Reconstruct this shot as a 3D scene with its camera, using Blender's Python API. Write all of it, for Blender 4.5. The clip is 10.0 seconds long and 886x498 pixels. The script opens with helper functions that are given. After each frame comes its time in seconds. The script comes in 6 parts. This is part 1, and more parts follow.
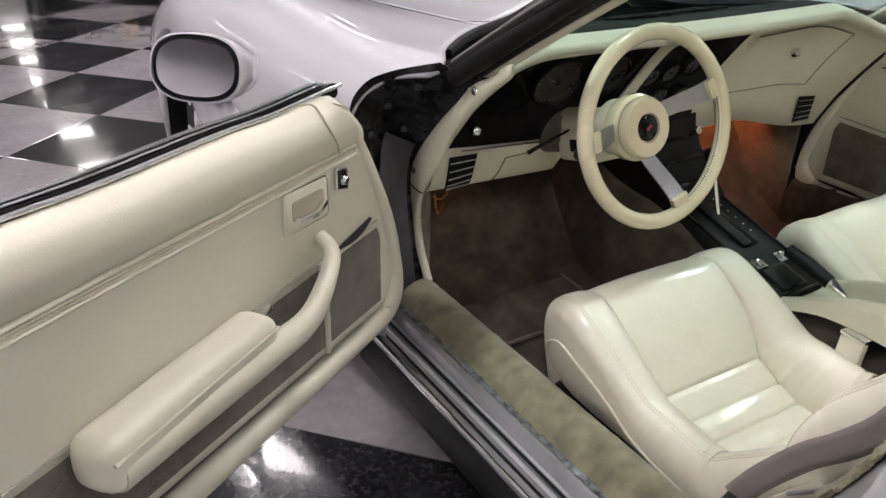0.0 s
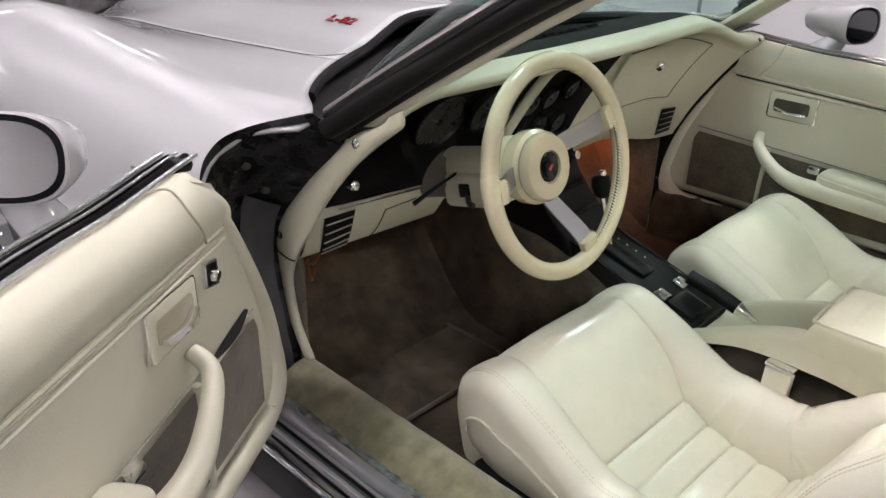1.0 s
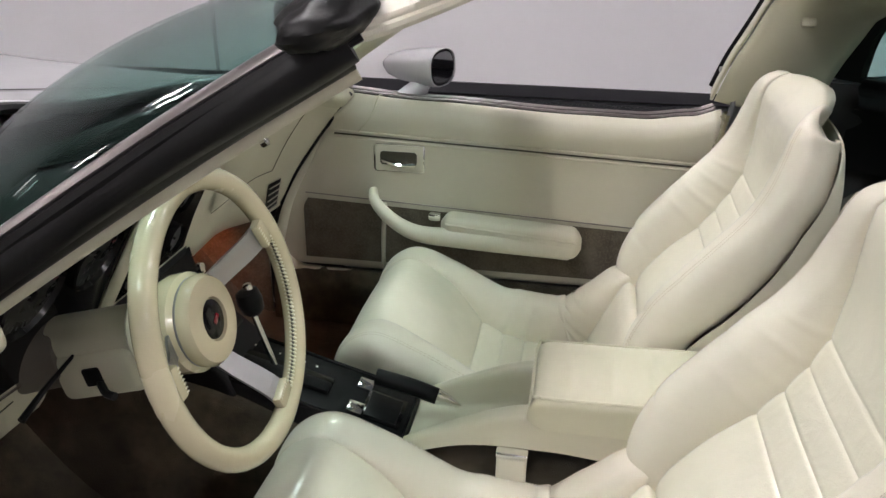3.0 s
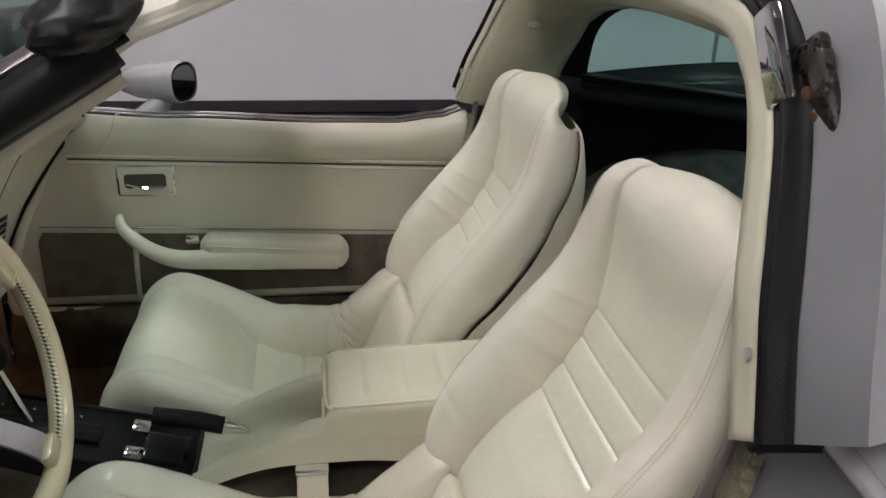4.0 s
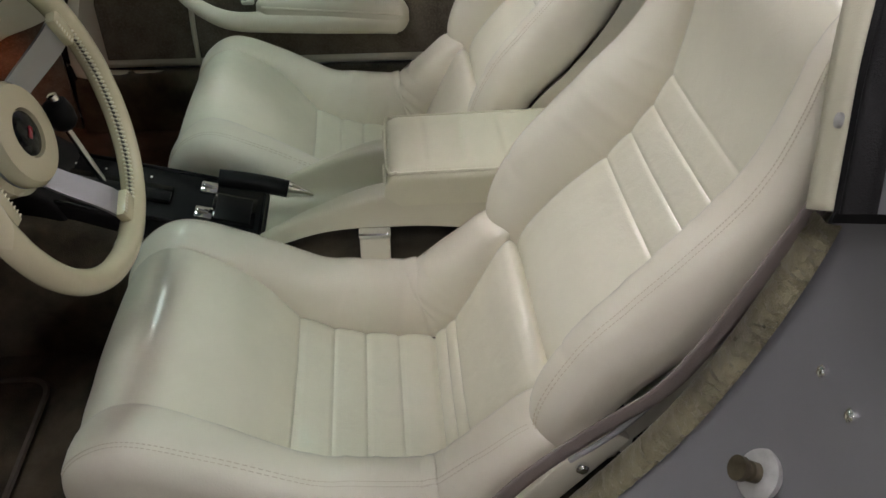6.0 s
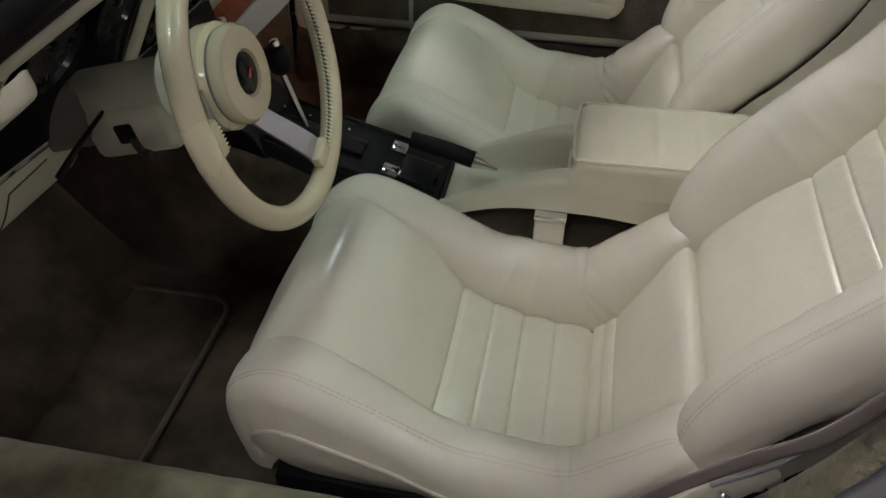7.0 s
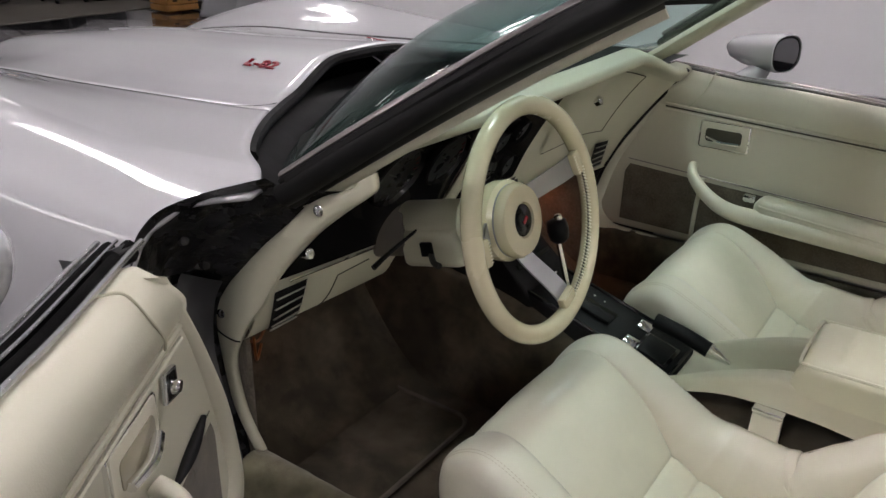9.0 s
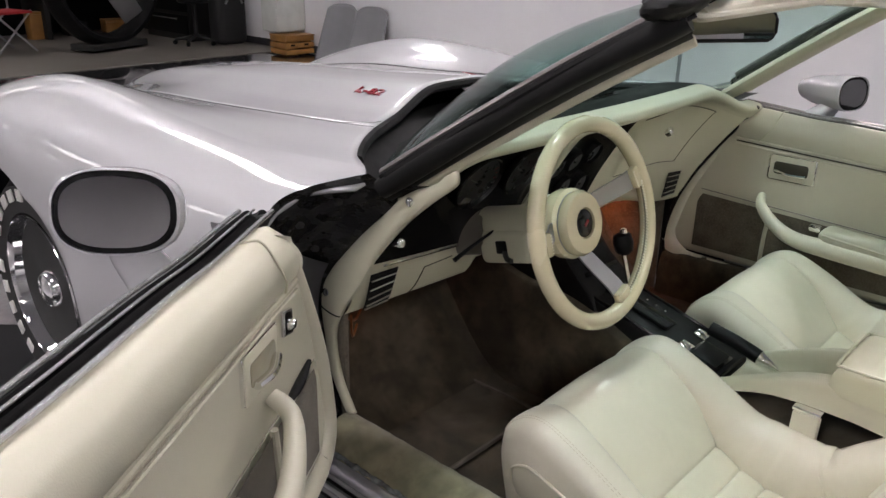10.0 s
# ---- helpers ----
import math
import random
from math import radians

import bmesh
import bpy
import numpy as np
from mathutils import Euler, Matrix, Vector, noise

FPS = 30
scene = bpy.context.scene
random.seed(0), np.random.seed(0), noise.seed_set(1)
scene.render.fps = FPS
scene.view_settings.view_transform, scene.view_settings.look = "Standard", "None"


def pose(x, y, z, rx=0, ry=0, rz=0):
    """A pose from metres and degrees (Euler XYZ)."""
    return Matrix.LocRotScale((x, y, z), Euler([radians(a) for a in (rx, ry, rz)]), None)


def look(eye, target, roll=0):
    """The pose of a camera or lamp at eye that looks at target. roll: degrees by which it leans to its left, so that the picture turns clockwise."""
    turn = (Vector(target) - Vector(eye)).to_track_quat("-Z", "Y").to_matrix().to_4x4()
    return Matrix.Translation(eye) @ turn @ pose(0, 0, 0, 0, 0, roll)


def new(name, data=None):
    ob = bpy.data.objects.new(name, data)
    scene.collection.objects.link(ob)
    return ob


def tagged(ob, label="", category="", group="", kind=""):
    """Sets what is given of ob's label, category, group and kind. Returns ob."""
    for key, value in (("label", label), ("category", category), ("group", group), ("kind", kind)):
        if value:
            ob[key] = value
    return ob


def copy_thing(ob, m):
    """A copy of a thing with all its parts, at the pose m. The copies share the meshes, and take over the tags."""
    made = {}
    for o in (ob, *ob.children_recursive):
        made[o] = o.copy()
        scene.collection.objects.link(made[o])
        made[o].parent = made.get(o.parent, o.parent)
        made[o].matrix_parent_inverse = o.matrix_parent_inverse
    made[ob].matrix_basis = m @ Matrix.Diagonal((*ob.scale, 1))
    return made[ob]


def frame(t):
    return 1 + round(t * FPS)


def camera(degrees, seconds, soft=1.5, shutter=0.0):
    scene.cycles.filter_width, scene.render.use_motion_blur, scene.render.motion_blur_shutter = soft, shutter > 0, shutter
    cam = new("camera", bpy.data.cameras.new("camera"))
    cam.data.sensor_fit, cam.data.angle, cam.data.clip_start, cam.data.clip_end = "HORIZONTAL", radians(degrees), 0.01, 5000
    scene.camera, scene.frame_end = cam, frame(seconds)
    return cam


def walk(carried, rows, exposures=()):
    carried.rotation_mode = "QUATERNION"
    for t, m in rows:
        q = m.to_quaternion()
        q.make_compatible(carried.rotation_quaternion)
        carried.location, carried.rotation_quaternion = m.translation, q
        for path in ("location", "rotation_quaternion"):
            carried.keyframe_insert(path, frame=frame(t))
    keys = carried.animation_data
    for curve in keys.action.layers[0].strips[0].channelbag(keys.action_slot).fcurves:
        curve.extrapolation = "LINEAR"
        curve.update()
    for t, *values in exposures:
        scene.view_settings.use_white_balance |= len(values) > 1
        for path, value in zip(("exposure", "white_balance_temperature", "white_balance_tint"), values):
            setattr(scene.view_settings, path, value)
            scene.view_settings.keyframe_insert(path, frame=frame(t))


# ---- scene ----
cam = camera(57.8, 10.0)
PATH = [
    (0, (-1.47, -1.044, 1.306), (-0.529, 0.465, 0.392), 1.4),
    (0.5, (-1.446, -0.896, 1.3), (-0.31, 0.48, 0.398), 1.4),
    (1, (-1.416, -0.764, 1.298), (-0.126, 0.481, 0.411), 1.3),
    (1.5, (-1.356, -0.648, 1.299), (0.093, 0.417, 0.423), 1.5),
    (2, (-1.286, -0.554, 1.304), (0.326, 0.253, 0.437), 1.4),
    (2.2, (-1.264, -0.519, 1.305), (0.398, 0.187, 0.445), 1.4),
    (3.3, (-1.178, -0.406, 1.319), (0.655, -0.266, 0.53), 0.4),
    (3.5, (-1.169, -0.392, 1.321), (0.671, -0.379, 0.537), 0.5),
    (4, (-1.19, -0.386, 1.296), (0.636, -0.694, 0.54), 1.7),
    (4.5, (-1.194, -0.397, 1.299), (0.578, -0.792, 0.459), 1.1),
    (5, (-1.197, -0.392, 1.291), (0.509, -0.797, 0.33), 1.4),
    (5.5, (-1.187, -0.391, 1.282), (0.439, -0.714, 0.164), 0.8),
    (6, (-1.175, -0.382, 1.273), (0.39, -0.524, 0.036), 0.6),
    (6.2, (-1.166, -0.379, 1.273), (0.376, -0.414, 0.0), 0.3),
    (7.3, (-1.183, -0.393, 1.275), (0.338, -0.024, 0.031), 1.0),
    (7.5, (-1.192, -0.409, 1.278), (0.34, 0.022, 0.067), 1.2),
    (8, (-1.241, -0.447, 1.28), (0.298, 0.235, 0.2), 1.0),
    (8.5, (-1.312, -0.483, 1.284), (0.214, 0.398, 0.34), 1.2),
    (9, (-1.392, -0.556, 1.292), (0.106, 0.484, 0.471), 1.4),
    (9.5, (-1.473, -0.645, 1.298), (-0.008, 0.495, 0.554), 1.4),
    (10, (-1.556, -0.731, 1.295), (-0.175, 0.523, 0.575), 1.2),
]
EXPOSURES = [(0, 0.0), (1.0, 0.0), (2.2, 0.02), (3.5, -0.46), (4.5, -0.93), (5.0, -1.02), (5.5, -0.92), (6.2, -0.9), (7.5, -1.2), (8.2, -0.95), (9.0, -0.55), (10, -0.25)]
walk(cam, [(t, look(eye, target, roll)) for t, eye, target, roll in PATH], EXPOSURES)

# ---------------------------------------------------------------- light
CEIL = 3.6
world = bpy.data.worlds.new("showroom_air")
scene.world = world
world.use_nodes = True
world.node_tree.nodes["Background"].inputs[0].default_value = (0.9, 0.95, 1.0, 1)
world.node_tree.nodes["Background"].inputs[1].default_value = 0.006
LAMP_POWER = 64.0


# ---------------------------------------------------------------- materials
def material(name, colour, rough=0.5, metal=0.0, vary=0.08, scale=6.0, bump=0.0, bump_scale=200.0, coat=0.0,
             rough_vary=0.08, stain=None, stain_scale=2.0, stain_amount=0.3, sheen=0.0, spec=0.5, coat_rough=0.035, wrinkle=0.0, wrinkle_scale=30.0):
    m = bpy.data.materials.new(name)
    m.use_nodes = True
    nt = m.node_tree
    n, l = nt.nodes, nt.links
    b = n["Principled BSDF"]
    b.inputs["Metallic"].default_value = metal
    b.inputs["Coat Weight"].default_value = coat
    b.inputs["Coat Roughness"].default_value = coat_rough
    b.inputs["Sheen Weight"].default_value = sheen
    b.inputs["Specular IOR Level"].default_value = spec
    tc = n.new("ShaderNodeTexCoord")
    big = n.new("ShaderNodeTexNoise")
    big.inputs["Scale"].default_value = scale
    big.inputs["Detail"].default_value = 6
    l.new(tc.outputs["Object"], big.inputs["Vector"])
    ramp = n.new("ShaderNodeMapRange")
    ramp.inputs[1].default_value, ramp.inputs[2].default_value = 0.3, 0.7
    ramp.inputs[3].default_value, ramp.inputs[4].default_value = 1 - vary, 1 + vary
    l.new(big.outputs["Fac"], ramp.inputs[0])
    mul = n.new("ShaderNodeVectorMath")
    mul.operation = "SCALE"
    mul.inputs[0].default_value = colour
    l.new(ramp.outputs[0], mul.inputs["Scale"])
    out = mul.outputs[0]
    if stain:
        sn = n.new("ShaderNodeTexNoise")
        sn.inputs["Scale"].default_value = stain_scale
        sn.inputs["Detail"].default_value = 8
        sn.inputs["Roughness"].default_value = 0.65
        l.new(tc.outputs["Object"], sn.inputs["Vector"])
        sr = n.new("ShaderNodeMapRange")
        sr.inputs[1].default_value, sr.inputs[2].default_value = 0.45, 0.72
        sr.inputs[3].default_value, sr.inputs[4].default_value = 0, stain_amount
        l.new(sn.outputs["Fac"], sr.inputs[0])
        mix = n.new("ShaderNodeMix")
        mix.data_type = "RGBA"
        l.new(sr.outputs[0], mix.inputs[0])
        l.new(out, mix.inputs[6])
        mix.inputs[7].default_value = (*stain, 1)
        out = mix.outputs[2]
    l.new(out, b.inputs["Base Color"])
    rr = n.new("ShaderNodeMapRange")
    rr.inputs[1].default_value, rr.inputs[2].default_value = 0.3, 0.7
    rr.inputs[3].default_value, rr.inputs[4].default_value = max(0, rough - rough_vary), min(1, rough + rough_vary)
    l.new(big.outputs["Fac"], rr.inputs[0])
    l.new(rr.outputs[0], b.inputs["Roughness"])
    if bump:
        fine = n.new("ShaderNodeTexNoise")
        fine.inputs["Scale"].default_value = bump_scale
        fine.inputs["Detail"].default_value = 3
        l.new(tc.outputs["Object"], fine.inputs["Vector"])
        bn = n.new("ShaderNodeBump")
        bn.inputs["Strength"].default_value = bump
        bn.inputs["Distance"].default_value = 0.002
        l.new(fine.outputs["Fac"], bn.inputs["Height"])
        if wrinkle:
            wn = n.new("ShaderNodeTexNoise")
            wn.inputs["Scale"].default_value = wrinkle_scale
            wn.inputs["Detail"].default_value = 4
            wn.inputs["Distortion"].default_value = 1.2
            l.new(tc.outputs["Object"], wn.inputs["Vector"])
            wb = n.new("ShaderNodeBump")
            wb.inputs["Strength"].default_value = wrinkle
            wb.inputs["Distance"].default_value = 0.006
            l.new(wn.outputs["Fac"], wb.inputs["Height"])
            l.new(wb.outputs[0], bn.inputs["Normal"])
        l.new(bn.outputs[0], b.inputs["Normal"])
    return m


def emitter(name, colour, strength):
    m = bpy.data.materials.new(name)
    m.use_nodes = True
    b = m.node_tree.nodes["Principled BSDF"]
    b.inputs["Base Color"].default_value = (0.8, 0.8, 0.8, 1)
    b.inputs["Emission Color"].default_value = (*colour, 1)
    b.inputs["Emission Strength"].default_value = strength
    return m


def glass(name, colour, rough=0.0):
    """Thin tinted sheet: light passes straight through, the surface mirrors more at a slant."""
    m = bpy.data.materials.new(name)
    m.use_nodes = True
    n, l = m.node_tree.nodes, m.node_tree.links
    n.remove(n["Principled BSDF"])
    tint = n.new("ShaderNodeBsdfTransparent")
    tint.inputs[0].default_value = (*colour, 1)
    shine = n.new("ShaderNodeBsdfGlossy")
    shine.inputs["Roughness"].default_value = rough
    lw = n.new("ShaderNodeLayerWeight")
    lw.inputs[0].default_value = 0.5
    pw = n.new("ShaderNodeMath")
    pw.operation = "POWER"
    pw.inputs[1].default_value = 5.0
    l.new(lw.outputs["Facing"], pw.inputs[0])
    fres = n.new("ShaderNodeMath")
    fres.operation = "MULTIPLY_ADD"
    fres.inputs[1].default_value, fres.inputs[2].default_value = 0.55, 0.03
    l.new(pw.outputs[0], fres.inputs[0])
    mix = n.new("ShaderNodeMixShader")
    l.new(fres.outputs[0], mix.inputs[0])
    l.new(tint.outputs[0], mix.inputs[1])
    l.new(shine.outputs[0], mix.inputs[2])
    l.new(mix.outputs[0], n["Material Output"].inputs[0])
    return m


LEATHER = material("cream_leather", (0.775, 0.75, 0.62), 0.36, vary=0.05, scale=5, bump=0.14, bump_scale=420, rough_vary=0.05, coat=0.40, coat_rough=0.10, stain=(0.62, 0.61, 0.49), stain_scale=4.0, stain_amount=0.45, wrinkle=0.14, wrinkle_scale=24)
BOLSTER = material("beige_cream_leather", (0.755, 0.72, 0.605), 0.36, vary=0.05, scale=5, bump=0.14, bump_scale=420, rough_vary=0.05, coat=0.35, coat_rough=0.12, stain=(0.64, 0.58, 0.48), stain_scale=4.5, stain_amount=0.4, wrinkle=0.12, wrinkle_scale=20)
VINYL = material("cream_vinyl", (0.61, 0.585, 0.475), 0.42, vary=0.04, scale=4, bump=0.16, bump_scale=500)
PLASTIC = material("cream_plastic", (0.58, 0.56, 0.43), 0.36, vary=0.05, scale=5, bump=0.10, bump_scale=600)
PADDING = material("soft_cream_pad", (0.52, 0.51, 0.39), 0.45, vary=0.04, scale=6, bump=0.2, bump_scale=450)
LIDVINYL = material("yellowed_cream_vinyl", (0.60, 0.585, 0.445), 0.40, vary=0.05, scale=7, bump=0.16, bump_scale=420, rough_vary=0.03)
TAUPE = material("taupe_column_boot", (0.13, 0.115, 0.095), 0.6, vary=0.1, scale=12, bump=0.2, bump_scale=300)
WASHER = material("pale_worn_zinc", (0.50, 0.50, 0.49), 0.4, metal=0.3, vary=0.15, scale=60)
BRASS = material("dirty_brass", (0.13, 0.11, 0.075), 0.4, metal=0.7, vary=0.3, scale=80)
# cream vinyl with the shade of the handle recess put into its colour
RECESS = material("shaded_cream_recess", (0.30, 0.27, 0.19), 0.4, vary=0.1)
PALETHREAD = material("pale_cream_thread", (0.70, 0.67, 0.50), 0.5)
STITCH = material("tan_thread", (0.60, 0.54, 0.43), 0.8)
# vinyl tone darkened for the shade along sewn seams
SEAMSHADE = material("seam_shade_cream", (0.52, 0.50, 0.38), 0.7)
WHEELHIDE = material("aged_cream_wheel_leather", (0.57, 0.52, 0.355), 0.22, vary=0.06, scale=9, bump=0.12, bump_scale=500, stain=(0.46, 0.40, 0.25), stain_scale=8, stain_amount=0.3, coat=0.5, coat_rough=0.08)
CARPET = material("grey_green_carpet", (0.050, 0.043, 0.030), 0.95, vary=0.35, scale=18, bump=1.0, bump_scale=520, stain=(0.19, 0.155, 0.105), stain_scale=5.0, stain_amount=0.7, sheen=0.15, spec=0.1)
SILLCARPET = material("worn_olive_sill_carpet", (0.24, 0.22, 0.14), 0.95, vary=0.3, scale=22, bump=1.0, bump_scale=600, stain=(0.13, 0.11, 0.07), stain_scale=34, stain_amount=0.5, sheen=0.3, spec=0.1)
DOORCARPET = material("grey_door_carpet", (0.115, 0.098, 0.073), 0.95, vary=0.3, scale=20, bump=1.0, bump_scale=600, stain=(0.20, 0.175, 0.135), stain_scale=190, stain_amount=0.7, sheen=0.2, spec=0.1)
SILVER = material("silver_body_paint", (0.48, 0.475, 0.495), 0.42, metal=0.2, vary=0.02, scale=3, coat=1.0, rough_vary=0.03, bump=0.03, bump_scale=1500)
# body silver darkened: the shade of the door openings is put into the colour
JAMB = material("shade_darkened_silver", (0.23, 0.23, 0.245), 0.42, metal=0.35, vary=0.06, scale=7, coat=0.2)
CHROME = material("polished_chrome", (0.86, 0.86, 0.86), 0.08, metal=1.0, vary=0.03, rough_vary=0.04)
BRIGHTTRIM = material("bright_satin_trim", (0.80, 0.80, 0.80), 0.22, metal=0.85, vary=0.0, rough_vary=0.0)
ALUMINIUM = material("brushed_aluminium", (0.33, 0.33, 0.335), 0.45, metal=1.0, vary=0.06, scale=30, bump=0.1, bump_scale=900)
RUBBER = material("black_weatherstrip_rubber", (0.007, 0.007, 0.0072), 0.40, spec=0.22, vary=0.3, scale=12, bump=0.15, bump_scale=200)
FELT = material("black_window_felt", (0.008, 0.008, 0.008), 0.95, spec=0.04, vary=0.3, scale=30, bump=0.4, bump_scale=500)
BLACK = material("black_grained_plastic", (0.0075, 0.0075, 0.008), 0.42, spec=0.13, vary=0.2, scale=10, bump=0.25, bump_scale=700)
BLACKGLOSS = material("gloss_black_panel", (0.008, 0.008, 0.0085), 0.14, vary=0.2, spec=0.25)
DARK = material("dark_dash_top_vinyl", (0.014, 0.016, 0.015), 0.80, vary=0.1, scale=12, bump=0.08, bump_scale=700, spec=0.12)
BLACKCARPET = material("black_cargo_trim", (0.012, 0.012, 0.013), 0.7, vary=0.3, bump=0.4, bump_scale=300)
CARGOCARPET = material("grey_cargo_carpet", (0.10, 0.105, 0.095), 0.95, vary=0.4, scale=16, bump=1.0, bump_scale=500, spec=0.1)
SILLMETAL = material("satin_sill_metal", (0.60, 0.60, 0.62), 0.22, metal=0.7, vary=0.04, scale=9, rough_vary=0.0)
CRUMPLED = material("crumpled_pale_plastic", (0.24, 0.26, 0.26), 0.16, metal=0.4, vary=0.5, scale=60)
HINGEPAINT = material("black_underseal_paint", (0.010, 0.010, 0.011), 0.26, spec=0.45, vary=0.5, scale=25, bump=0.6, bump_scale=120, rough_vary=0.2, stain=(0.05, 0.05, 0.05), stain_scale=110, stain_amount=0.3)
BINDING = material("brown_mat_binding", (0.13, 0.11, 0.09), 0.8, vary=0.2, scale=40)
# shade of recesses, grooves and joints put into a dark olive
OLIVE = material("recess_shade_olive", (0.055, 0.050, 0.034), 0.4)
GREASE = material("greasy_black_metal", (0.018, 0.016, 0.014), 0.35, vary=0.6, scale=60, bump=1.0, bump_scale=160, rough_vary=0.25, stain=(0.06, 0.045, 0.03), stain_scale=80, stain_amount=0.5)
HINGEGREY = material("dark_grey_hinge_paint", (0.085, 0.085, 0.09), 0.4, metal=0.3, vary=0.15, scale=14)
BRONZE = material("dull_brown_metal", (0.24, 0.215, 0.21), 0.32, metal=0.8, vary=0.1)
MARK = material("white_dial_mark", (0.15, 0.15, 0.14), 0.6)
DIALFACE = material("dark_grey_dial_face", (0.016, 0.016, 0.016), 0.30, vary=0.2, scale=40, coat=0.6)
# closed door's mirror: its darker reflection is put into the glass colour
MIRRORDARK = material("dimmed_reflection_mirror", (0.30, 0.30, 0.31), 0.02, metal=1.0, vary=0.0, rough_vary=0.0)
MIRRORGLASS = material("mirror_glass", (0.52, 0.515, 0.515), 0.01, metal=1.0, vary=0.0, rough_vary=0.0)
TYRE = material("tyre_rubber", (0.02, 0.02, 0.02), 0.7, vary=0.2, bump=0.3, bump_scale=120)
WHITEPAINT = material("white_lettering_paint", (0.7, 0.69, 0.66), 0.6)
REDENAMEL = material("red_enamel", (0.24, 0.015, 0.025), 0.3)
WALLPAINT = material("white_wall_paint", (0.81, 0.80, 0.82), 0.75, vary=0.03, scale=1.2, bump=0.08, bump_scale=90)
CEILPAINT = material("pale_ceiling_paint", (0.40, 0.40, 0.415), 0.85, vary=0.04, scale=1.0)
CONCRETE = material("polished_concrete", (0.17, 0.155, 0.135), 0.5, vary=0.15, scale=1.5, bump=0.1, bump_scale=60, stain=(0.16, 0.14, 0.12), stain_scale=0.9, stain_amount=0.5)
TILEGREY = material("pale_grey_floor_tile", (0.26, 0.245, 0.255), 0.12, vary=0.14, scale=5, coat=0.5, rough_vary=0.08, stain=(0.42, 0.40, 0.41), stain_scale=30, stain_amount=0.35)
TILEBLACK = material("black_floor_tile", (0.018, 0.018, 0.02), 0.12, vary=0.3, scale=5, coat=0.6, rough_vary=0.05, stain=(0.10, 0.10, 0.105), stain_scale=60, stain_amount=0.45)
WINDSHIELD = glass("green_tinted_glass", (0.78, 0.89, 0.865))
REARGLASS = glass("dark_tinted_glass", (0.66, 0.84, 0.81))
LAMPGLOW = emitter("lamp_diffuser", (1.03, 0.97, 0.985), LAMP_POWER)
# same lamp at low power, set to balance the light on the car
LAMPDIM = emitter("dim_lamp_diffuser", (1.03, 0.97, 0.96), 0.14 * LAMP_POWER)
REDGLOW = emitter("amber_bulb", (1.0, 0.26, 0.10), 300.0)
DIMGLOW = emitter("dim_red_bulb", (1.0, 0.12, 0.05), 12.0)
WOOD = material("orange_brown_wood", (0.35, 0.17, 0.05), 0.5, vary=0.25, scale=4)
REDCLOTH = material("red_canvas", (0.40, 0.025, 0.03), 0.85, vary=0.1)
DARKMETAL = material("dark_metal", (0.03, 0.03, 0.03), 0.5, metal=0.3, vary=0.2)
GREYMETAL = material("grey_metal", (0.35, 0.35, 0.36), 0.45, metal=0.7, vary=0.1)


# ---------------------------------------------------------------- mesh helpers
def finish(name, bm, mat, parent=None, label="", smooth=True, weld=0.0):
    if weld:
        bmesh.ops.remove_doubles(bm, verts=bm.verts, dist=weld)
    bmesh.ops.recalc_face_normals(bm, faces=bm.faces)
    me = bpy.data.meshes.new(name)
    bm.to_mesh(me)
    bm.free()
    me.materials.append(mat)
    if smooth:
        for p in me.polygons:
            p.use_smooth = True
        me.set_sharp_from_angle(angle=radians(42))
    ob = new(name, me)
    if parent is not None:
        ob.parent = parent
    if label:
        ob["label"] = label
    return ob


def part(name, bm, mat, parent, label="", smooth=True):
    return finish(name, bm, mat, parent, label, smooth)


def grid(fn, nu, nv, close_u=False, close_v=False, bm=None):
    """A sheet of quads through fn(u, v), u and v from 0 to 1."""
    bm = bm or bmesh.new()
    rows = []
    for i in range(nu + (0 if close_u else 1)):
        rows.append([bm.verts.new(fn(i / nu, j / nv)) for j in range(nv + (0 if close_v else 1))])
    for i in range(nu):
        for j in range(nv):
            a, b = rows[i], rows[(i + 1) % len(rows)]
            k = (j + 1) % len(a)
            try:
                bm.faces.new((a[j], b[j], b[k], a[k]))
            except ValueError:
                pass
    return bm


def spline(points, t):
    """A smooth curve (Catmull-Rom) through the points, t from 0 to 1."""
    n = len(points) - 1
    x = min(max(t, 0.0), 1.0) * n
    i = min(int(x), n - 1)
    f = x - i
    p = [Vector(points[max(0, min(n, k))]) for k in (i - 1, i, i + 1, i + 2)]
    return 0.5 * ((2 * p[1]) + (p[2] - p[0]) * f + (2 * p[0] - 5 * p[1] + 4 * p[2] - p[3]) * f * f + (3 * p[1] - p[0] - 3 * p[2] + p[3]) * f ** 3)


def lerp_table(table, x):
    """Piecewise-smooth value from (x, value) pairs in rising x."""
    if x <= table[0][0]:
        return table[0][1]
    for (a, va), (b, vb) in zip(table, table[1:]):
        if x <= b:
            f = (x - a) / (b - a)
            f = f * f * (3 - 2 * f)
            return va + (vb - va) * f
    return table[-1][1]


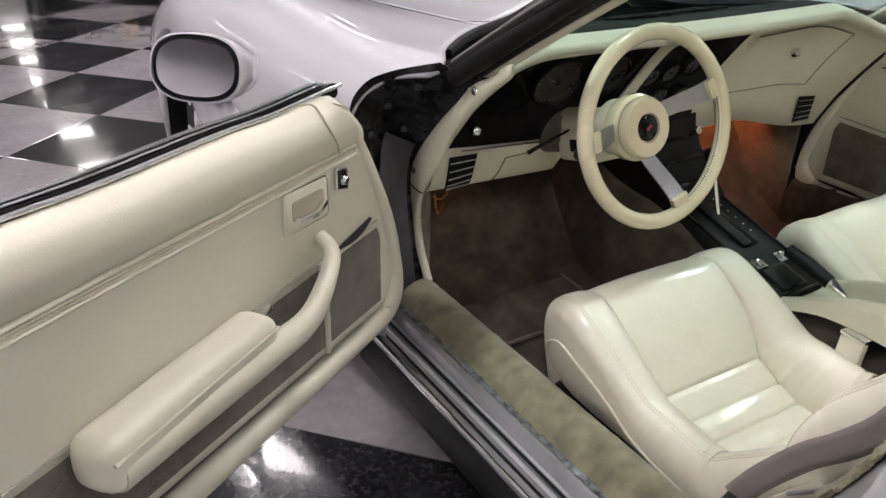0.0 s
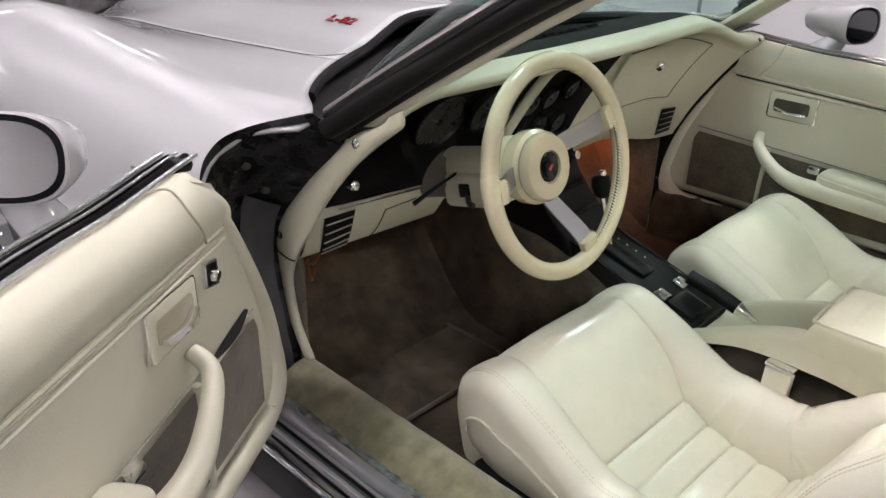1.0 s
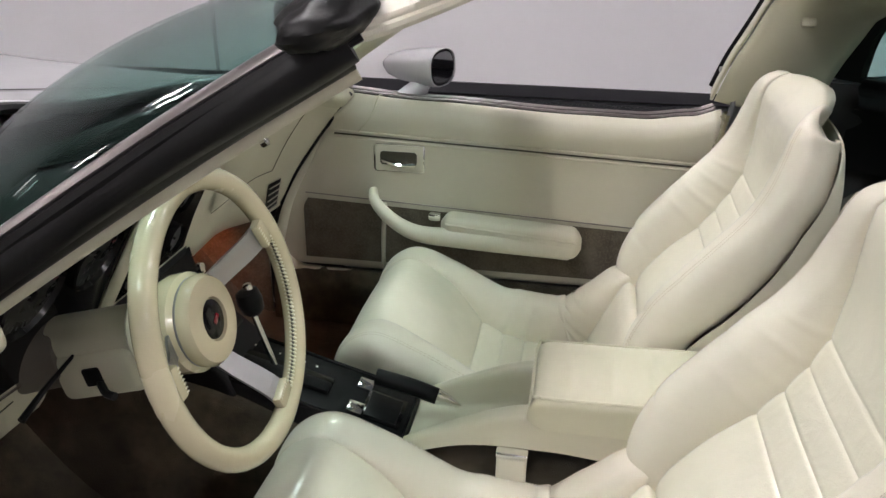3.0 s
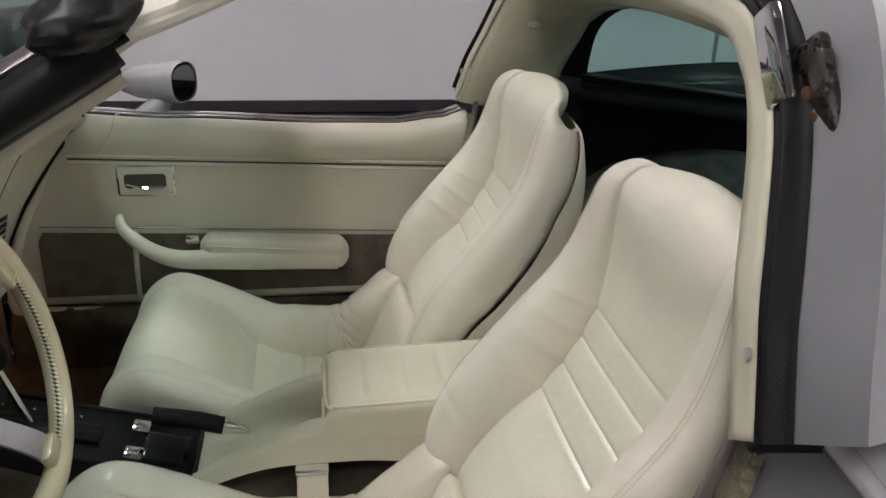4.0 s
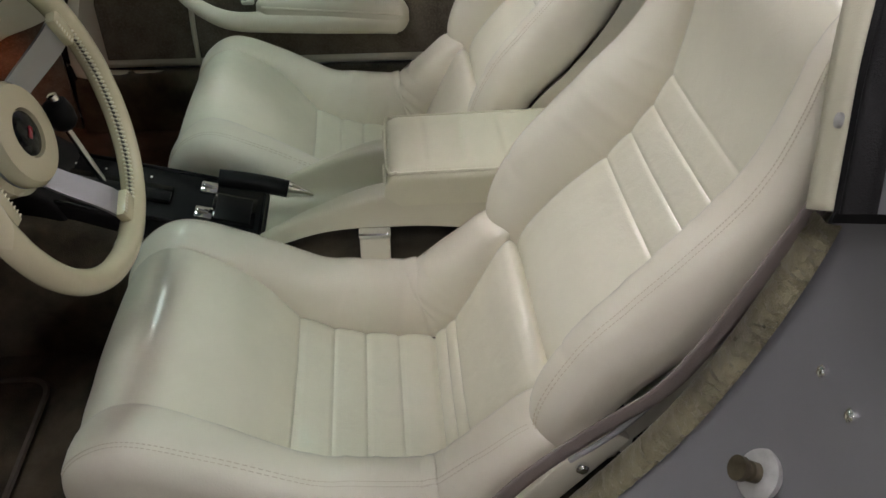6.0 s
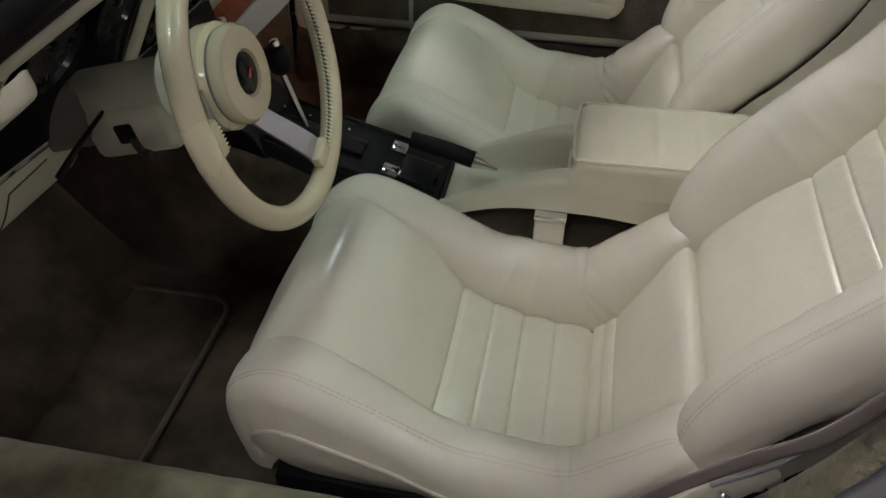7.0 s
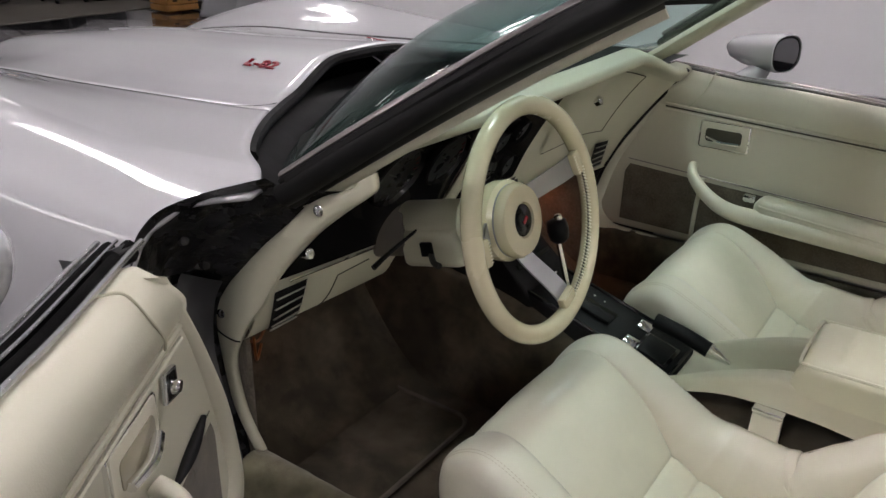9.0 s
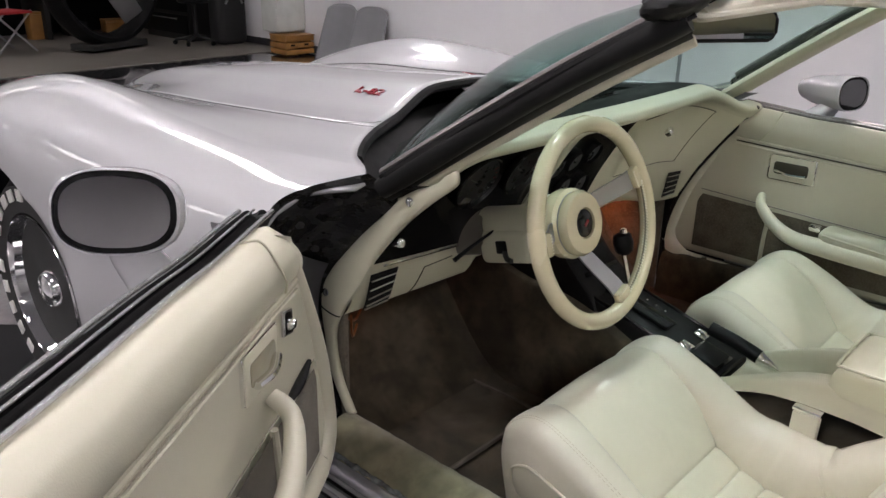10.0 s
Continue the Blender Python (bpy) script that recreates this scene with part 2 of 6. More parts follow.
def curve_table(table, x):
    """A smooth curve through (x, value) pairs in rising x."""
    if x <= table[0][0]:
        return table[0][1]
    if x >= table[-1][0]:
        return table[-1][1]
    n = len(table)

    def slope(k):
        a, b = table[max(0, k - 1)], table[min(n - 1, k + 1)]
        return (b[1] - a[1]) / (b[0] - a[0])
    for k in range(n - 1):
        (x0, y0), (x1, y1) = table[k], table[k + 1]
        if x <= x1:
            h = x1 - x0
            f = (x - x0) / h
            return y0 * (2 * f ** 3 - 3 * f * f + 1) + y1 * (3 * f * f - 2 * f ** 3) + h * (slope(k) * (f ** 3 - 2 * f * f + f) + slope(k + 1) * (f ** 3 - f * f))


def tube(points, radius, n=10, steps=None, flat=1.0, up=(0, 0, 1), cap=True, bm=None, closed=False, square=0.0):
    """A rod along a smooth curve; flat squeezes it along up; square > 0 makes the section boxy."""
    bm = bm or bmesh.new()
    pts = [Vector(p) for p in points]
    steps = steps or max(2, (len(pts) - 1) * 8)
    if closed:
        path = pts
        steps = len(pts)
    else:
        path = [spline(pts, k / steps) for k in range(steps + 1)] if len(pts) > 2 else [pts[0].lerp(pts[1], k / steps) for k in range(steps + 1)]
    rings = []
    m = len(path)
    for k, p in enumerate(path):
        a = path[(k - 1) % m] if closed else path[max(0, k - 1)]
        b = path[(k + 1) % m] if closed else path[min(m - 1, k + 1)]
        d = (b - a).normalized()
        side = d.cross(Vector(up))
        side = side.normalized() if side.length > 1e-5 else Vector((1, 0, 0))
        top = side.cross(d).normalized()
        r = radius(k / (m - 1)) if callable(radius) else radius
        ring = []
        for q in range(n):
            an = 2 * math.pi * q / n
            c, s = math.cos(an), math.sin(an)
            if square:
                w = max(abs(c), abs(s)) ** square
                c, s = c / w, s / w
            ring.append(bm.verts.new(p + side * (c * r) + top * (s * r * flat)))
        rings.append(ring)
    for k in range(m if closed else m - 1):
        a, b = rings[k], rings[(k + 1) % m]
        for q in range(n):
            bm.faces.new((a[q], a[(q + 1) % n], b[(q + 1) % n], b[q]))
    if cap and not closed:
        bm.faces.new(rings[0][::-1])
        bm.faces.new(rings[-1])
    return bm


def box(size, at=(0, 0, 0), turn=(0, 0, 0), bevel=0.004, segments=2, bm=None, matrix=None):
    """A box with rounded edges, its centre at `at`."""
    bm = bm or bmesh.new()
    m = (matrix or pose(*at, *turn)) @ Matrix.Diagonal((*size, 1))
    made = bmesh.ops.create_cube(bm, size=1.0, matrix=m)
    if bevel:
        vs = set(made["verts"])
        es = [e for e in bm.edges if e.verts[0] in vs and e.verts[1] in vs]
        bmesh.ops.bevel(bm, geom=es, offset=min(bevel, 0.45 * min(abs(q) for q in size)), segments=segments, profile=0.5, affect="EDGES")
    return bm


def slab(outline, depth, bevel=0.0, bm=None, put=None):
    """A plate: an outline of (a, b) pairs pushed to the given depth; put maps (a, b, c) to the world."""
    bm = bm or bmesh.new()
    put = put or (lambda a, b, c: Vector((a, b, c)))
    lo = [bm.verts.new(put(a, b, 0)) for a, b in outline]
    hi = [bm.verts.new(put(a, b, depth)) for a, b in outline]
    n = len(lo)
    top = bm.faces.new(hi)
    bot = bm.faces.new(lo[::-1])
    for i in range(n):
        bm.faces.new((lo[i], lo[(i + 1) % n], hi[(i + 1) % n], hi[i]))
    if bevel:
        bmesh.ops.bevel(bm, geom=list(top.edges), offset=bevel, segments=2, profile=0.5, affect="EDGES")
    return bm


def round_outline(w, h, r, n=6, cx=0.0, cy=0.0):
    out = []
    for (sx, sy, a0) in ((1, 1, 0), (-1, 1, 90), (-1, -1, 180), (1, -1, 270)):
        for k in range(n + 1):
            a = radians(a0 + 90 * k / n)
            out.append((cx + sx * (w / 2 - r) + r * math.cos(a), cy + sy * (h / 2 - r) + r * math.sin(a)))
    return out


def lathe(profile, n=32, axis=None, bm=None):
    """A turned body: (radius, height) pairs round z, then moved by the pose axis."""
    bm = bm or bmesh.new()
    axis = axis or Matrix.Identity(4)
    rings = [[bm.verts.new(axis @ Vector((r * math.cos(2 * math.pi * k / n), r * math.sin(2 * math.pi * k / n), h))) for k in range(n)] for r, h in profile]
    for a, b in zip(rings, rings[1:]):
        for k in range(n):
            bm.faces.new((a[k], a[(k + 1) % n], b[(k + 1) % n], b[k]))
    bm.faces.new(rings[0][::-1])
    bm.faces.new(rings[-1])
    return bm


def thick(ob, t, offset=-1.0):
    m = ob.modifiers.new("solid", "SOLIDIFY")
    m.thickness, m.offset = t, offset
    return ob


def frame_axes(origin, normal, up=(0, 0, 1)):
    """A pose whose z looks along the normal and whose y is nearest to up."""
    z = Vector(normal).normalized()
    x = Vector(up).cross(z).normalized()
    y = z.cross(x)
    m = Matrix((x, y, z)).transposed().to_4x4()
    m.translation = Vector(origin)
    return m


# ---------------------------------------------------------------- room
WALL_E, EDGE_N, FAR_N, WALL_W, WALL_S = 4.60, 7.45, 27.0, -14.2, -9.6


def structure(name, bm, mat, label=""):
    return tagged(finish(name, bm, mat, None, label, smooth=False), kind="structure")


floor = structure("floor", box((WALL_E - WALL_W + 0.4, EDGE_N - WALL_S, 0.10), ((WALL_E + WALL_W) / 2, (EDGE_N + WALL_S) / 2, -0.058), bevel=0), TILEBLACK, "black and pale grey checkered glossy tile floor")
structure("concrete_floor", box((WALL_E - WALL_W + 0.4, FAR_N - EDGE_N, 0.10), ((WALL_E + WALL_W) / 2, (FAR_N + EDGE_N) / 2, -0.05), bevel=0), CONCRETE, "stained bare concrete workshop floor")
structure("wall_east", box((0.2, FAR_N - WALL_S, CEIL), (WALL_E + 0.1, (FAR_N + WALL_S) / 2, CEIL / 2), bevel=0), WALLPAINT, "plain white painted showroom wall")
structure("wall_west", box((0.2, FAR_N - WALL_S, CEIL), (WALL_W - 0.1, (FAR_N + WALL_S) / 2, CEIL / 2), bevel=0), WALLPAINT, "plain white painted showroom wall")
structure("wall_north", box((WALL_E - WALL_W, 0.2, CEIL), ((WALL_E + WALL_W) / 2, FAR_N + 0.1, CEIL / 2), bevel=0), WALLPAINT, "plain white painted workshop wall")
structure("wall_south", box((WALL_E - WALL_W, 0.2, CEIL), ((WALL_E + WALL_W) / 2, WALL_S - 0.1, CEIL / 2), bevel=0), WALLPAINT, "plain white painted showroom wall")
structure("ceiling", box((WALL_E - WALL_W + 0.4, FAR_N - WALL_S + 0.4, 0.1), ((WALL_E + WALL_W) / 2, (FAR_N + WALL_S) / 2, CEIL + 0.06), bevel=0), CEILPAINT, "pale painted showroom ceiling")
structure("baseboard", box((0.02, FAR_N - WALL_S, 0.085), (WALL_E - 0.01, (FAR_N + WALL_S) / 2, 0.0445), bevel=0.004), material("black_cove_base", (0.03, 0.03, 0.035), 0.5), "black cove base along the wall")
for k, y in enumerate((2.32, -3.40)):
    structure("trim", box((0.006, 0.03, CEIL), (WALL_E - 0.003, y, CEIL / 2), bevel=0), GREYMETAL, "thin grey joint strip on the wall")


def ceiling_lamp(glow, label, deep):
    lamp = new("ceiling_lamp")
    b = bmesh.new()
    box((0.60, 0.70, 0.03), (0, 0, 0.040), bevel=0.005, bm=b)
    # trough walls are added to keep slanting light off upright faces
    for sx in (-1, 1):
        box((0.03, 0.70, deep), (sx * 0.285, 0, 0.026 - deep / 2), bevel=0.004, bm=b)
        box((0.54, 0.03, deep), (0, sx * 0.335, 0.026 - deep / 2), bevel=0.004, bm=b)
    part("housing", b, GREYMETAL, lamp, "unseen grey metal trough that holds back slanting light")
    part("diffuser", box((0.53, 0.63, 0.012), (0, 0, 0.017), bevel=0.004), glow, lamp, "glowing white diffuser")
    return tagged(lamp, label, "ceiling lamp", "rows of ceiling lamps")


showroom_lamp = ceiling_lamp(LAMPGLOW, "square white fluorescent lamp fixed under the ceiling", 0.12)
dim_lamp = ceiling_lamp(LAMPDIM, "square dim unseen fluorescent lamp under the ceiling", 0.03)
LAMP_X, LAMP_Z = (-12.9, -10.3, -7.7, -5.1, -2.5, 0.15, 2.8), CEIL - 0.055
ROWS_BRIGHT = (-3.5, 0.4, 4.3)
# unseen dim rows; the one at -7.4 is added to light the south wall
ROWS_DIM = [-7.4] + [8.2 + 1.95 * k for k in range(9)]
showroom_lamp.matrix_basis = pose(LAMP_X[0], ROWS_BRIGHT[0], LAMP_Z)
dim_lamp.matrix_basis = pose(LAMP_X[0], ROWS_DIM[0], LAMP_Z)
for lamp, rows in ((showroom_lamp, ROWS_BRIGHT), (dim_lamp, ROWS_DIM)):
    for k, (x, y) in enumerate([(x, y) for x in LAMP_X for y in rows]):
        if k:
            copy_thing(lamp, pose(x, y, LAMP_Z))

# ---------------------------------------------------------------- the car
car = tagged(new("sports_car"), "silver low two-seat sports car with cream interior, one door open", "car")
AXLE_Y, AXLE_Z, ARCH_R = 1.47, 0.355, 0.40

CREST = ((0.30, 0.920), (0.6, 0.902), (0.95, 0.918), (1.40, 0.945), (1.70, 0.90), (2.1, 0.77), (2.4, 0.60))
VALLEY = ((0.30, 0.948), (0.5, 0.924), (0.8, 0.903), (1.1, 0.886), (1.5, 0.864), (1.9, 0.79), (2.4, 0.58))
BULGE = ((0.30, 0.975), (0.7, 0.945), (1.0, 0.922), (1.7, 0.872), (2.1, 0.79), (2.4, 0.60))


HOOD_REAR = ((-0.1, 0.643), (0.0, 0.652), (0.105, 0.643), (0.289, 0.574), (0.40, 0.512), (0.526, 0.424), (0.606, 0.348), (0.655, 0.270))


def hood_edge(x):
    return curve_table(HOOD_REAR, abs(x))


def body_top(x, y):
    a = abs(x)
    mid, val, cre = curve_table(BULGE, y), curve_table(VALLEY, y), curve_table(CREST, y)
    if a < 0.43:
        return curve_table(((-0.2, mid + 0.004), (0.0, mid + 0.010), (0.12, mid + 0.006), (0.20, 0.55 * mid + 0.45 * val + 0.004), (0.28, val + 0.006), (0.36, val + 0.001), (0.43, val), (0.50, val + 0.002)), a)
    if a < 0.66:
        return curve_table(((0.36, val + 0.008), (0.43, val), (0.50, val + 0.25 * (cre - val)), (0.58, val + 0.7 * (cre - val)), (0.66, cre), (0.74, cre - 0.010)), a)
    return cre


def body_half(y):
    return curve_table(((0.30, 0.845), (0.8, 0.855), (1.2, 0.875), (1.47, 0.885), (1.8, 0.875), (2.1, 0.82), (2.4, 0.70)), y)


def low_edge(y):
    d = ARCH_R ** 2 - (y - AXLE_Y) ** 2
    return max(0.24, AXLE_Z + math.sqrt(d)) if d > 0 else 0.24


def fender(side):
    def fn(u, v):
        y0 = 0.36
        y = y0 + (2.38 - y0) * u
        w = body_half(y)
        if v < 0.55:
            f = v / 0.55
            x = 0.430 + (0.66 - 0.430) * f
            yy = y + (hood_edge(x) - 0.36) * (1 - u) ** 3
            return Vector((side * x, yy, body_top(x, yy)))
        f = (v - 0.55) / 0.45
        z0, z1 = curve_table(CREST, y), low_edge(y)
        an = min(1.0, f / 0.6) * math.pi / 2
        y = y - (1 - u) ** 3 * lerp_table(((0.0, 0.10), (0.09, 0.135), (0.22, 0.03), (0.32, 0.0)), f)
        shoulder = max(z0 - 0.24, z1 + 0.02)
        if f < 0.6:
            return Vector((side * (0.66 + (w - 0.66) * math.sin(an)), y, shoulder + (z0 - shoulder) * math.cos(an)))
        g = (f - 0.6) / 0.4
        return Vector((side * (w - 0.02 * g * g), y, shoulder + (z1 - shoulder) * g))
    return thick(part("fender", grid(fn, 90, 50), SILVER, car, "glossy silver painted front fender"), 0.006, 0)


def hood():
    def fn(u, v):
        x = -0.430 + 0.860 * v
        y0 = hood_edge(x)
        y = y0 + (2.2 - y0) * u
        return Vector((x, y, body_top(x, y)))
    return thick(part("hood", grid(fn, 60, 40), SILVER, car, "silver hood with raised centre"), 0.006, 0)


fender(-1)
fender(1)
bonnet = hood()
def shut_line(k):
    """Hood shut line: along the fender, then a round corner into the cowl."""
    if k < 26:
        return 0.430, 2.1 - 1.5 * k / 25
    a = (k - 25) / 6 * math.pi / 2
    return 0.430 - 0.05 * (1 - math.cos(a)), 0.60 - 0.075 * math.sin(a)


for sx in (-1, 1):
    part("hood_gap", tube([(sx * shut_line(k)[0], shut_line(k)[1], body_top(*shut_line(k)) + 0.0030) for k in range(32)], 0.0014, 6, 140), RUBBER, bonnet, "dark shut line beside the hood")


def nose():
    def fn(u, v):
        x = -0.72 + 1.44 * v
        f = abs(x) / 0.72
        y = 2.40 - 0.25 * f ** 3
        return Vector((x, y + 0.12 * math.sin(u * math.pi) * (1 - f ** 4), 0.62 - 0.38 * u))
    return part("front_bumper", grid(fn, 10, 24), SILVER, car)


nose()

def lettering(name, words, size, mat, parent, at, depth=0.001, grow=0.0, label=""):
    """Raised letters in Blender's own font, centred on the pose `at`."""
    cu = bpy.data.curves.new(name, "FONT")
    cu.body, cu.size, cu.extrude, cu.offset = words, size, depth, grow
    cu.align_x, cu.align_y = "CENTER", "CENTER"
    tmp = bpy.data.objects.new(name, cu)
    scene.collection.objects.link(tmp)
    me = bpy.data.meshes.new_from_object(tmp.evaluated_get(bpy.context.evaluated_depsgraph_get()))
    bpy.data.objects.remove(tmp)
    me.transform(at)
    me.materials.clear()
    me.materials.append(mat)
    ob = new(name, me)
    ob.parent = parent
    if label:
        ob["label"] = label
    return ob


# engine badge lettering on both flanks of the hood bulge
for sx in (-1, 1):
    ex, ey = sx * 0.200, 0.757
    rise = math.degrees(math.atan2(body_top(0.17, ey) - body_top(0.23, ey), 0.06))
    at = pose(ex, ey, body_top(ex, ey) + 0.010, 0, 0, 90 * sx - sx * 8) @ pose(0, 0, 0, rise)
    em = lettering("hood_emblem", "L-82", 0.046, REDENAMEL, car, at, 0.0015, 0.0, "red and chrome engine badge letters")
    lettering("badge_edge", "L-82", 0.046, CHROME, em, at @ pose(0, 0, -0.002), 0.001, 0.0028)


# wheel and tyre
def wheel(side):
    at = frame_axes((side * 0.795, AXLE_Y, AXLE_Z), (side, 0, 0))
    b = lathe(((0.215, -0.20), (0.30, -0.205), (0.335, -0.17), (0.342, -0.10), (0.335, -0.03), (0.30, 0.005), (0.225, 0.0), (0.215, -0.03)), 56, at)
    w = part("wheel", b, TYRE, car, "black tyre with raised white lettering")
    part("rim", lathe(((0.05, -0.10), (0.16, -0.09), (0.195, -0.06), (0.205, -0.01), (0.218, 0.004), (0.222, -0.004), (0.21, -0.12), (0.05, -0.13)), 56, at), CHROME, w, "polished chrome wheel rim")
    for k in range(8):
        a = 2 * math.pi * k / 8
        m = at @ pose(0, 0, 0, 0, 0, math.degrees(a)) @ pose(0.125, 0, -0.055)
        part("rim_spoke", box((0.15, 0.055, 0.03), matrix=m, bevel=0.01), ALUMINIUM, w)
    part("hub_cap", lathe(((0.055, -0.07), (0.055, -0.02), (0.045, -0.008), (0.01, -0.004)), 24, at), CHROME, w)
    for k in range(26):
        if k % 13 in (5, 6, 12):
            continue
        a = 2 * math.pi * k / 26
        m = at @ pose(0, 0, 0, 0, 0, math.degrees(a)) @ pose(0.275, 0, 0.006)
        part("letter_bar", box((0.034, 0.038, 0.005), matrix=m, bevel=0.002), WHITEPAINT, w)
    return w


wheel(-1)
wheel(1)


def arch_liner(side):
    def fn(u, v):
        a = math.pi * (-0.06 + 1.12 * u)
        return Vector((side * (0.84 - 0.42 * v), AXLE_Y + (ARCH_R + 0.008) * math.cos(a), AXLE_Z + (ARCH_R + 0.008) * math.sin(a)))
    return part("arch_liner", grid(fn, 30, 3), RUBBER, car)


arch_liner(-1)
arch_liner(1)

# cowl recess between hood and windscreen
def cowl(u, v):
    x = -0.64 + 1.28 * v
    y1 = hood_edge(x) + 0.03
    y0 = 0.52 - 0.36 * (abs(x) / 0.64) ** 2.2
    return Vector((x, y0 + (y1 - y0) * u, 0.86 + 0.035 * u - 0.03 * math.sin(math.pi * u)))


part("cowl_panel", grid(cowl, 8, 30), RUBBER, car, "black recessed cowl panel")
part("hood_seal", tube([(x / 20 * 0.60, hood_edge(x / 20 * 0.60) + 0.0, body_top(x / 20 * 0.60, hood_edge(x / 20 * 0.60)) - 0.012) for x in range(-20, 21)], 0.012, 8, 80), RUBBER, car)
# ---------------------------------------------------------------- windscreen
PILLAR_L = [(-0.670, 0.215, 0.903), (-0.635, 0.06, 1.013), (-0.591, -0.11, 1.128), (-0.552, -0.235, 1.205)]
PILLAR_R = [(0.695, 0.215, 0.925), (0.660, 0.06, 1.035), (0.615, -0.11, 1.150), (0.573, -0.235, 1.222)]


def screen_bottom(s):
    x = -0.68 + 1.36 * s
    return Vector((x, 0.50 - 0.29 * (abs(x) / 0.68) ** 2.2, 0.90 + 0.02 * (abs(x) / 0.68) ** 2))


def screen_top(s):
    x = -0.565 + 1.13 * s
    return Vector((x, -0.16 - 0.08 * (abs(x) / 0.565) ** 2, 1.245 - 0.022 * (abs(x) / 0.565) ** 2))


def screen(u, v):
    a, b = screen_bottom(v), screen_top(v)
    p = a.lerp(b, u)
    return p + Vector((0, 0.056, 0.050)) * (math.sin(math.pi * u) * max(0.0, math.sin(math.pi * v)) ** 0.5)


ws = thick(part("windscreen", grid(screen, 20, 44), WINDSHIELD, car, "green tinted curved windscreen glass"), 0.005, 0)


def off(points, dx=0.0, dy=0.0, dz=0.0):
    return [(x + dx, y + dy, z + dz) for x, y, z in points]


for sgn, P in ((-1, PILLAR_L), (1, PILLAR_R)):
    Q = [spline(P, 0.09 + 0.91 * k / 6) for k in range(7)]       # metal parts stop short of the fender
    ap = part("windscreen_pillar", tube(off(Q, 0, 0.010, 0.002), 0.015, 10, 30, up=(sgn, 0, 0)), RUBBER, car, "dark trimmed windscreen pillar")
    part("pillar_moulding", tube(off(Q, sgn * 0.010, 0.023, 0.010), 0.0115, 10, 30, flat=0.55), BRONZE, ap, "dull metal moulding strip")
    part("weatherstrip", tube(off(P, sgn * 0.004, -0.005, 0.002), lambda t: 0.018 + 0.002 * math.sin(9 * t), 10, 40), RUBBER, ap, "black rubber weatherstrip")
    part("drip_channel", tube(off(Q, sgn * 0.019, 0.020, 0.003), 0.0045, 8, 40), RUBBER, ap)
    part("seal_bead", tube(off(Q, sgn * 0.012, -0.019, 0.008), 0.0045, 8, 40), RUBBER, ap)
    part("weatherstrip_lip", tube(off(Q, sgn * 0.014, 0.010, 0.006), 0.009, 8, 40), RUBBER, ap)
    if sgn < 0:
        def inner_seal(u, v):
            c = spline(P, u) + Vector((0.010, -0.002, -0.010))
            a = 2 * math.pi * v
            run = (spline(P, min(1, u + 0.02)) - spline(P, max(0, u - 0.02))).normalized()
            wide = Vector((0.735, 0, -0.68))
            thin = run.cross(wide).normalized()
            return c + wide * (0.020 * math.cos(a)) + thin * (0.011 * math.sin(a))
        part("inner_seal", grid(inner_seal, 40, 16, close_v=True), RUBBER, ap, "broad black rubber door seal")
        part("pillar_trim", tube(off([spline(P, 0.04 + 0.96 * k / 6) for k in range(7)], 0.026, -0.004, -0.028), 0.0085, 12, 30), PLASTIC, ap, "cream inner pillar trim")
    else:
        part("pillar_trim", tube(off([(0.715, 0.30, 0.865)] + P, -0.026, -0.022, -0.012), 0.044, 14, 30, flat=0.42), PLASTIC, ap, "cream inner pillar trim")
    for t in (0.35, 0.78):
        p = spline(P, t) + Vector((-sgn * 0.05, -0.025, -0.01))
        part("screw", lathe(((0.006, 0), (0.006, 0.002), (0.003, 0.0035)), 12, frame_axes(p, (-sgn, -0.5, 0.1))), CHROME, ap)

hd = [screen_top(0.05 + 0.90 * k / 10) for k in range(11)]
head = part("header_rail", tube([p + Vector((0, 0.006, 0.004)) for p in hd], 0.018, 10, 40, flat=0.8), JAMB, car, "silver windscreen header rail")
part("header_seal", tube([p + Vector((0, -0.016, 0.008)) for p in hd], 0.013, 10, 40), RUBBER, head, "black rubber roof seal")
part("header_trim", tube([p + Vector((0, -0.006, -0.020)) for p in hd], 0.014, 10, 40, flat=0.7), PLASTIC, head, "cream header trim")
for sgn in (-1, 1):
    def lump(u, v):
        a, b = 2 * math.pi * u, math.pi * (v - 0.5)
        d = Vector((math.cos(b) * math.cos(a), math.cos(b) * math.sin(a), math.sin(b)))
        r = 1 + 0.16 * noise.noise(d * 1.7) + 0.07 * noise.noise(d * 5.0)
        q = Vector((d.x * 0.052, d.y * 0.030, d.z * 0.021)) * r
        return Vector((sgn * (0.566 - q.x - 0.25 * q.y), -0.228 + q.y - 0.30 * q.x, 1.228 + q.z + 0.22 * q.x))
    part("corner_seal", grid(lump, 40, 24, close_u=True), RUBBER, head, "crumpled black rubber corner block")


